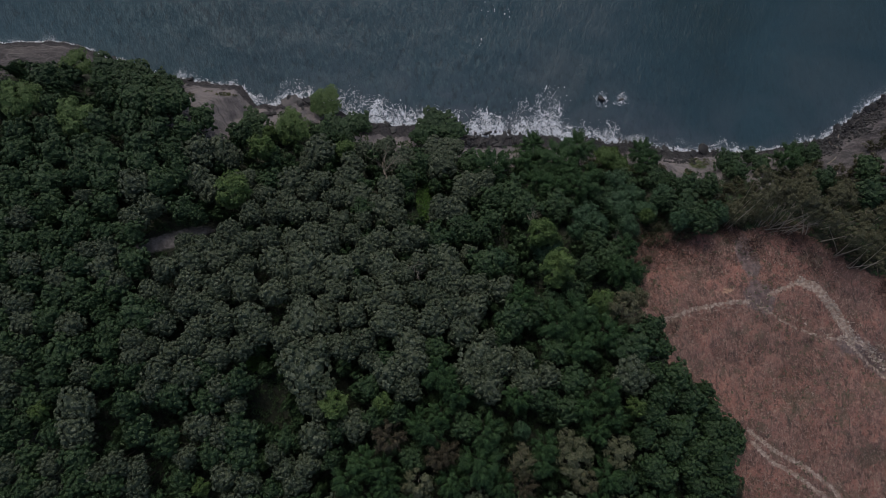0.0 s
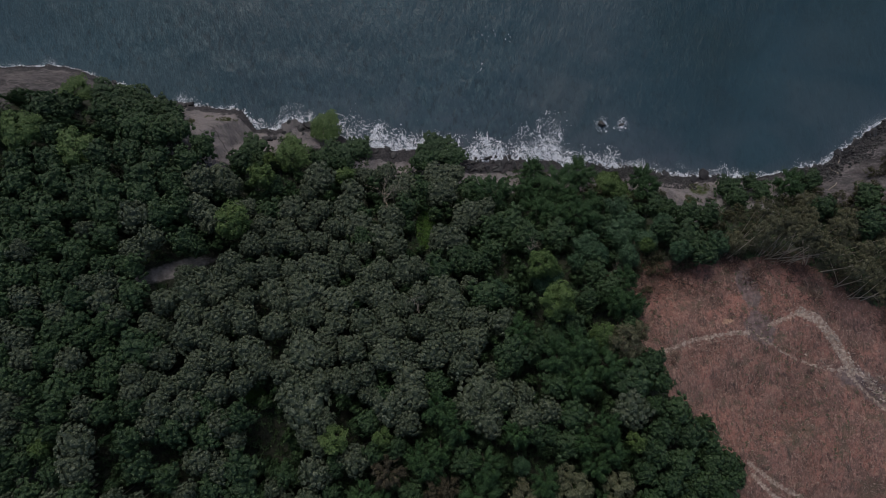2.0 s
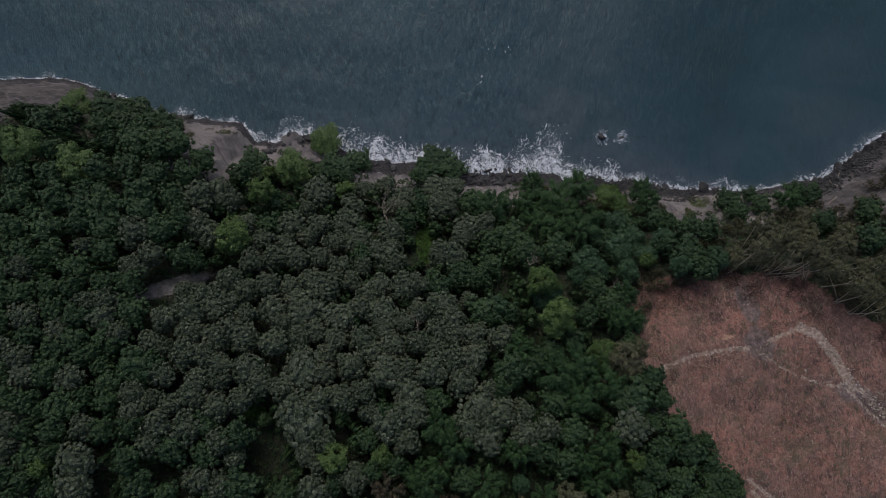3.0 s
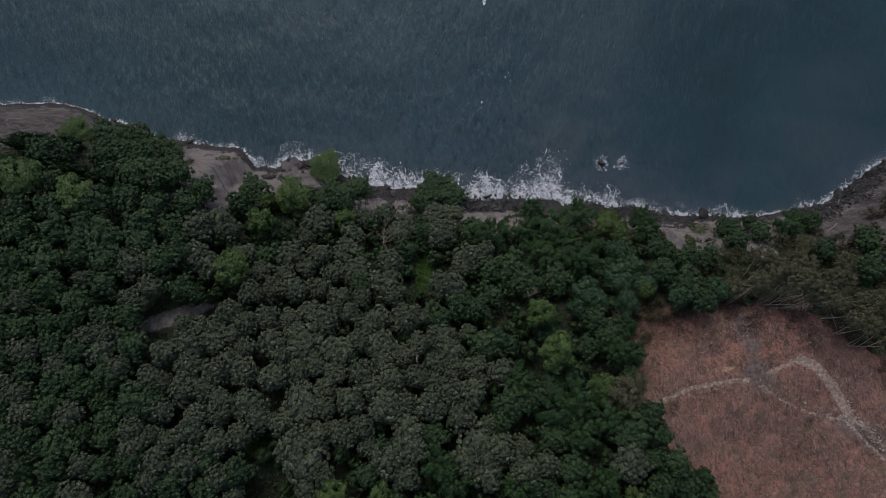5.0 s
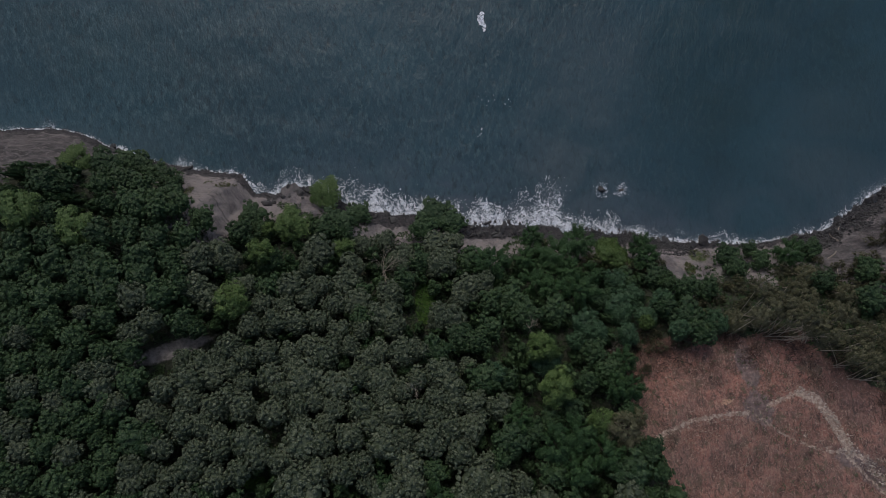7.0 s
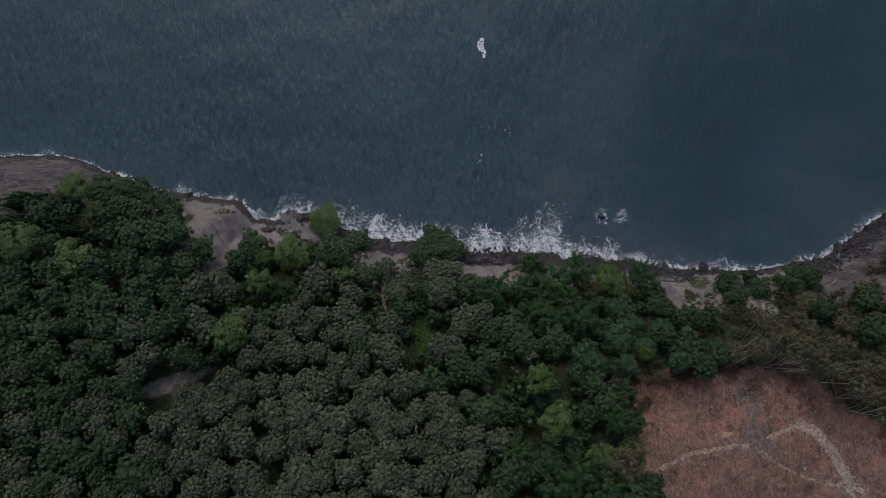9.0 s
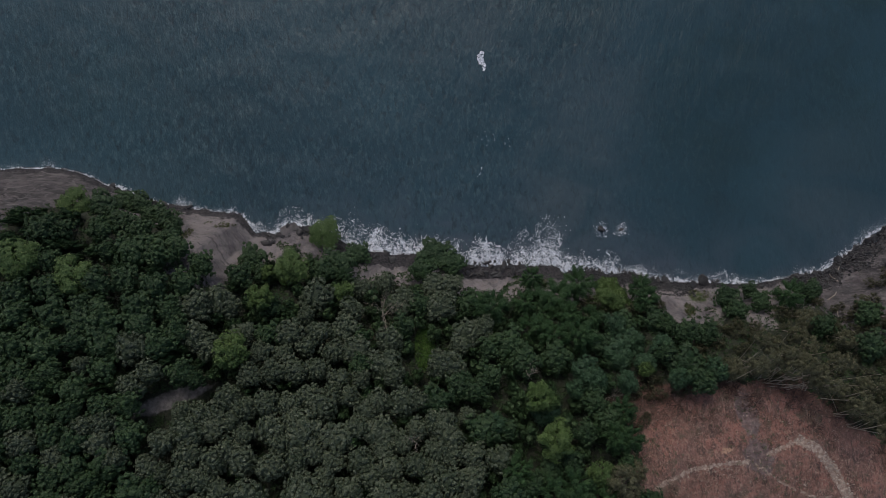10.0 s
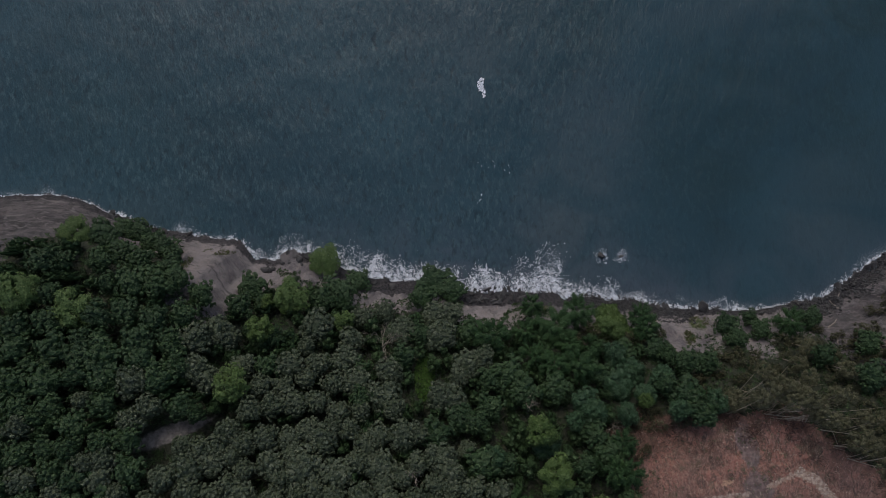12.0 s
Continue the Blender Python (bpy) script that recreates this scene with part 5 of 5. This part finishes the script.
def leaf_carpet(name, x, y, leaf, leaves, length, width, upright, seed, label):
    """Low plants on the ground: a rosette of leaves at each place."""
    rng = np.random.RandomState(seed)
    p = np.stack([x, y, height(x, y) + rng.uniform(0.05, 0.5, len(x))], -1)
    n = unit(rng.normal(0, upright, p.shape) + np.array([0, 0, 1.0]))
    v = rosettes_of_leaves(rng, p, n, leaves, length, width, -0.2)
    ob = mesh_object(name, v.tolist(), np.arange(len(v)).reshape(-1, 4).tolist(), leaf)
    return tagged(ob, label, "plants", kind="stuff")


def build_carpets():
    rng = np.random.RandomState(17)
    x, y = rng.uniform(-98, 100, 27000), rng.uniform(-47, 44, 27000)
    d = inland(x, y)
    keep = (d > tree_line(x) - 1.5 + 3 * fractal(x, y, 4, 55, 2)) & ~in_polygon(x, y, FIELD) & (np.abs(x) < (143 - 0.9 * d) * 0.76 + 2)
    for w in GRAVEL_SPOTS:
        keep &= spot(x, y, w) < 0.25
    leaf_carpet("undergrowth", x[keep], y[keep], LEAF_FLOOR, 4, 0.65, 0.32, 0.4, 18, "dark green ferns and seedlings under the trees")
    gx, gy = [], []
    for (cx, cy), (a, b), turn in GRASS_SPOTS[:2]:
        r, t = np.sqrt(rng.rand(900)) * 1.1, rng.uniform(0, 6.28, 900)
        gx.append(cx + r * a * np.cos(t))
        gy.append(cy + r * b * np.sin(t))
    leaf_carpet("grass", np.concatenate(gx), np.concatenate(gy), LEAF_GRASS, 6, 0.4, 0.09, 0.3, 19, "bright green grass in a gap of the wood")


build_carpets()


def build_creeper():
    """Bright creeper over the foot of the bluff."""
    rng = np.random.RandomState(47)
    x, y = rng.uniform(33, 46, 2600), rng.uniform(15.5, 24.5, 2600)
    keep = np.hypot((x - 39.2) / 5.2, (y - 20.3) / 3.4) + 0.35 * fractal(x, y, 2.5, 48, 3) < 1
    leaf_carpet("creeper", x[keep], y[keep], LEAF_LIGHT, 5, 0.42, 0.26, 0.45, 49, "bright yellow-green creeper over the foot of the bluff")


build_creeper()


def build_tufts():
    """Grass on the lip of the bluff and on the bare shore."""
    rng = np.random.RandomState(57)
    x, y = [], []
    for cx, cy, a, b in ((-52.0, 36.4, 3.4, 0.8), (-56.6, 33.0, 0.9, 2.2), (60.8, 20.4, 3.6, 1.3), (57.2, 17.2, 1.2, 1.6), (24.6, 23.2, 2.2, 0.8)):
        r, t = np.sqrt(rng.rand(170)), rng.uniform(0, 6.28, 170)
        x.append(cx + r * a * np.cos(t))
        y.append(cy + r * b * np.sin(t))
    x, y = np.concatenate(x), np.concatenate(y)
    keep = fractal(x, y, 1.2, 58, 2) > -0.25
    leaf_carpet("grass_tufts", x[keep], y[keep], LEAF_TUFT, 6, 0.30, 0.08, 0.35, 59, "dull olive grass tufts on the bare bluff")


build_tufts()


def build_weeds():
    rng = np.random.RandomState(27)
    pts, _ = random_points(rng, 900, FIELD, (34, -54, 90, 5))
    keep = fractal(pts[:, 0], pts[:, 1], 9.0, 29, 2) > 0.05
    p = np.repeat(pts[keep], 4, axis=0) + rng.normal(0, 0.22, (4 * keep.sum(), 2))
    leaf_carpet("dry_weeds", p[:, 0], p[:, 1], LEAF_DRY, 5, 0.22, 0.08, 0.5, 28, "pale dry weeds scattered over the cleared field")


def random_points(rng, count, poly, box):
    pts = rng.uniform((box[0], box[1]), (box[2], box[3]), (count * 3, 2))
    pts = pts[in_polygon(pts[:, 0], pts[:, 1], poly)][:count]
    return pts, height(pts[:, 0], pts[:, 1])


def build_slash():
    """Cut twigs, straw and sticks that cover the cleared field, as small ridged strips."""
    rng = np.random.RandomState(8)
    pts, z = random_points(rng, 42000, FIELD, (33, -56, 92, 6))
    free = np.min([line_distance(pts[:, 0], pts[:, 1], r[0]) - r[1] for r in ROADS], axis=0) > rng.uniform(-0.5, 0.4, len(pts))
    free &= fractal(pts[:, 0], pts[:, 1], 5.0, 9, 3) > rng.uniform(-1.4, 0.5, len(pts))
    twigs("slash", rng, pts[free], z[free], (0.08, 0.30), (0.012, 0.034), 0.22, "reddish brown cut twigs and straw over the field",
          ((0.0, (0.0480, 0.0300, 0.0250)), (0.4, (0.1500, 0.0800, 0.0620)), (0.7, (0.2500, 0.1560, 0.1220)), (1.0, (0.4200, 0.3250, 0.2700))))


def build_brushwood():
    """Heaps of felled brush along the wooded edges of the field."""
    rng = np.random.RandomState(38)
    pts = rng.uniform((33, -16), (92, 9), (60000, 2))
    x, y = pts[:, 0], pts[:, 1]
    rim = line_distance(x, y, FIELD + FIELD[:1])
    keep = (y > -16 - 0.10 * (x - 36)) & (rim < 7) & (rng.rand(len(pts)) < (1 - rim / 7) * np.clip(0.4 + 0.9 * fractal(x, y, 4.5, 39, 3), 0, 1)) & (in_polygon(x, y, FIELD) | (rim < 2.5))
    pts = pts[keep][:9000]
    twigs("brushwood", rng, pts, height(pts[:, 0], pts[:, 1]), (0.18, 0.75), (0.02, 0.05), 0.9, "dark reddish-brown felled brush heaped along the wood's edge",
          ((0.0, (0.0250, 0.0180, 0.0150)), (0.5, (0.0800, 0.0420, 0.0340)), (0.85, (0.1500, 0.0800, 0.0600)), (1.0, (0.2800, 0.2100, 0.1700))))


def twigs(name, rng, pts, z, long, thick, high, label, colours):
    """Loose sticks at the places pts: each a thin rod of three sides."""
    k = len(pts)
    a = rng.uniform(0, 6.28, k) + 0.6 * fractal(pts[:, 0], pts[:, 1], 6, 7, 2)
    half = rng.uniform(*long, k) * np.where(rng.rand(k) < 0.03, 2.4, 1)
    wide = rng.uniform(*thick, k)
    way = np.stack([np.cos(a), np.sin(a), rng.uniform(-0.15, 0.3, k)], -1)
    side = np.stack([-np.sin(a), np.cos(a), np.zeros(k)], -1)
    mid = np.stack([pts[:, 0], pts[:, 1], z + high * rng.uniform(0.1, 1.0, k) ** 2], -1)
    v = []
    for end in (-1, 1):
        for across, up in ((-1.0, 0.0), (0.0, 1.0), (1.0, 0.0)):
            v.append(mid + way * (end * half)[:, None] + (side * across + np.array([0, 0, up])) * wide[:, None])
    v = np.stack(v, 1).reshape(-1, 3)
    base = np.arange(k)[:, None] * 6
    faces = np.concatenate([base + np.array(q) for q in ((0, 1, 4, 3), (1, 2, 5, 4))])
    n = Nodes(name + "_wood")
    ob = mesh_object(name, v.tolist(), faces.tolist(), n.done(n.ramp(n.random_island(), *colours), 0.85))
    return tagged(ob, label, "twigs", kind="stuff")


build_brushwood()
build_slash()
build_weeds()


def build_pebbles(name, count, box, test, lo, hi, material, label):
    rng = np.random.RandomState(len(name))
    pts = rng.uniform((box[0], box[1]), (box[2], box[3]), (count * 6, 2))
    pts = pts[test(pts[:, 0], pts[:, 1])][:count]
    z = height(pts[:, 0], pts[:, 1])
    size = lo + (hi - lo) * rng.rand(len(pts)) ** 3
    squash = rng.uniform(0.5, 1.0, (len(pts), 1, 3))
    v = BALL_V[None, ::1] * squash * size[:, None, None] * rng.uniform(0.8, 1.2, (len(pts), len(BALL_V), 1)) + np.stack([pts[:, 0], pts[:, 1], z + 0.2 * size], -1)[:, None]
    f = (BALL_F[None] + np.arange(len(pts))[:, None, None] * len(BALL_V)).reshape(-1, 3)
    ob = mesh_object(name, v.reshape(-1, 3).tolist(), f.tolist(), material)
    tagged(ob, label, "stones", kind="stuff")


build_pebbles("shingle", 2600, (33, 20, 60, 29), lambda x, y: (np.abs(inland(x, y) - 1.2) < 2.2), 0.10, 0.38, ROCK, "dark shingle and stones on the beach")
build_pebbles("beach_stones", 1500, (82, 8, 106, 38), lambda x, y: (np.abs(inland(x, y) - 2.4 - 0.9 * fractal(x, y, 3, 5, 2)) < 2.4), 0.10, 0.55, ROCK, "dark broken stones on the east beach")
build_pebbles("rubble", 1500, (60, -30, 92, -4), lambda x, y: np.min([line_distance(x, y, r[0]) for r in (ROADS[2], ROADS[6])], axis=0) < 1.1, 0.06, 0.3, STONE_PALE, "pale broken stones along the worn track")


# bleached driftwood on the east beach
for k, (x, y, turn, long) in enumerate([(88.6, 22.8, 50, 2.6), (90.4, 20.6, 35, 3.2), (92.8, 24.8, 120, 2.0), (86.2, 22.0, 15, 1.8), (94.6, 27.2, 60, 2.4), (89.2, 16.4, 80, 2.2)]):
    way = Vector((math.cos(radians(turn)), math.sin(radians(turn)), 0))
    path = []
    for u in (-0.5, -0.2, 0.15, 0.5):
        p = Vector((x, y, 0)) + way * long * u
        path.append((p + Vector((0, 0, float(height(np.array([p.x]), np.array([p.y]))[0]) + 0.08)), 0.13 - 0.07 * u))
    log = mesh_object("driftwood_log", *tubes([path], 7), BARK_PALE, smooth=True)
    tagged(log, "bleached driftwood log on the grey beach", "driftwood", "driftwood on the beach")
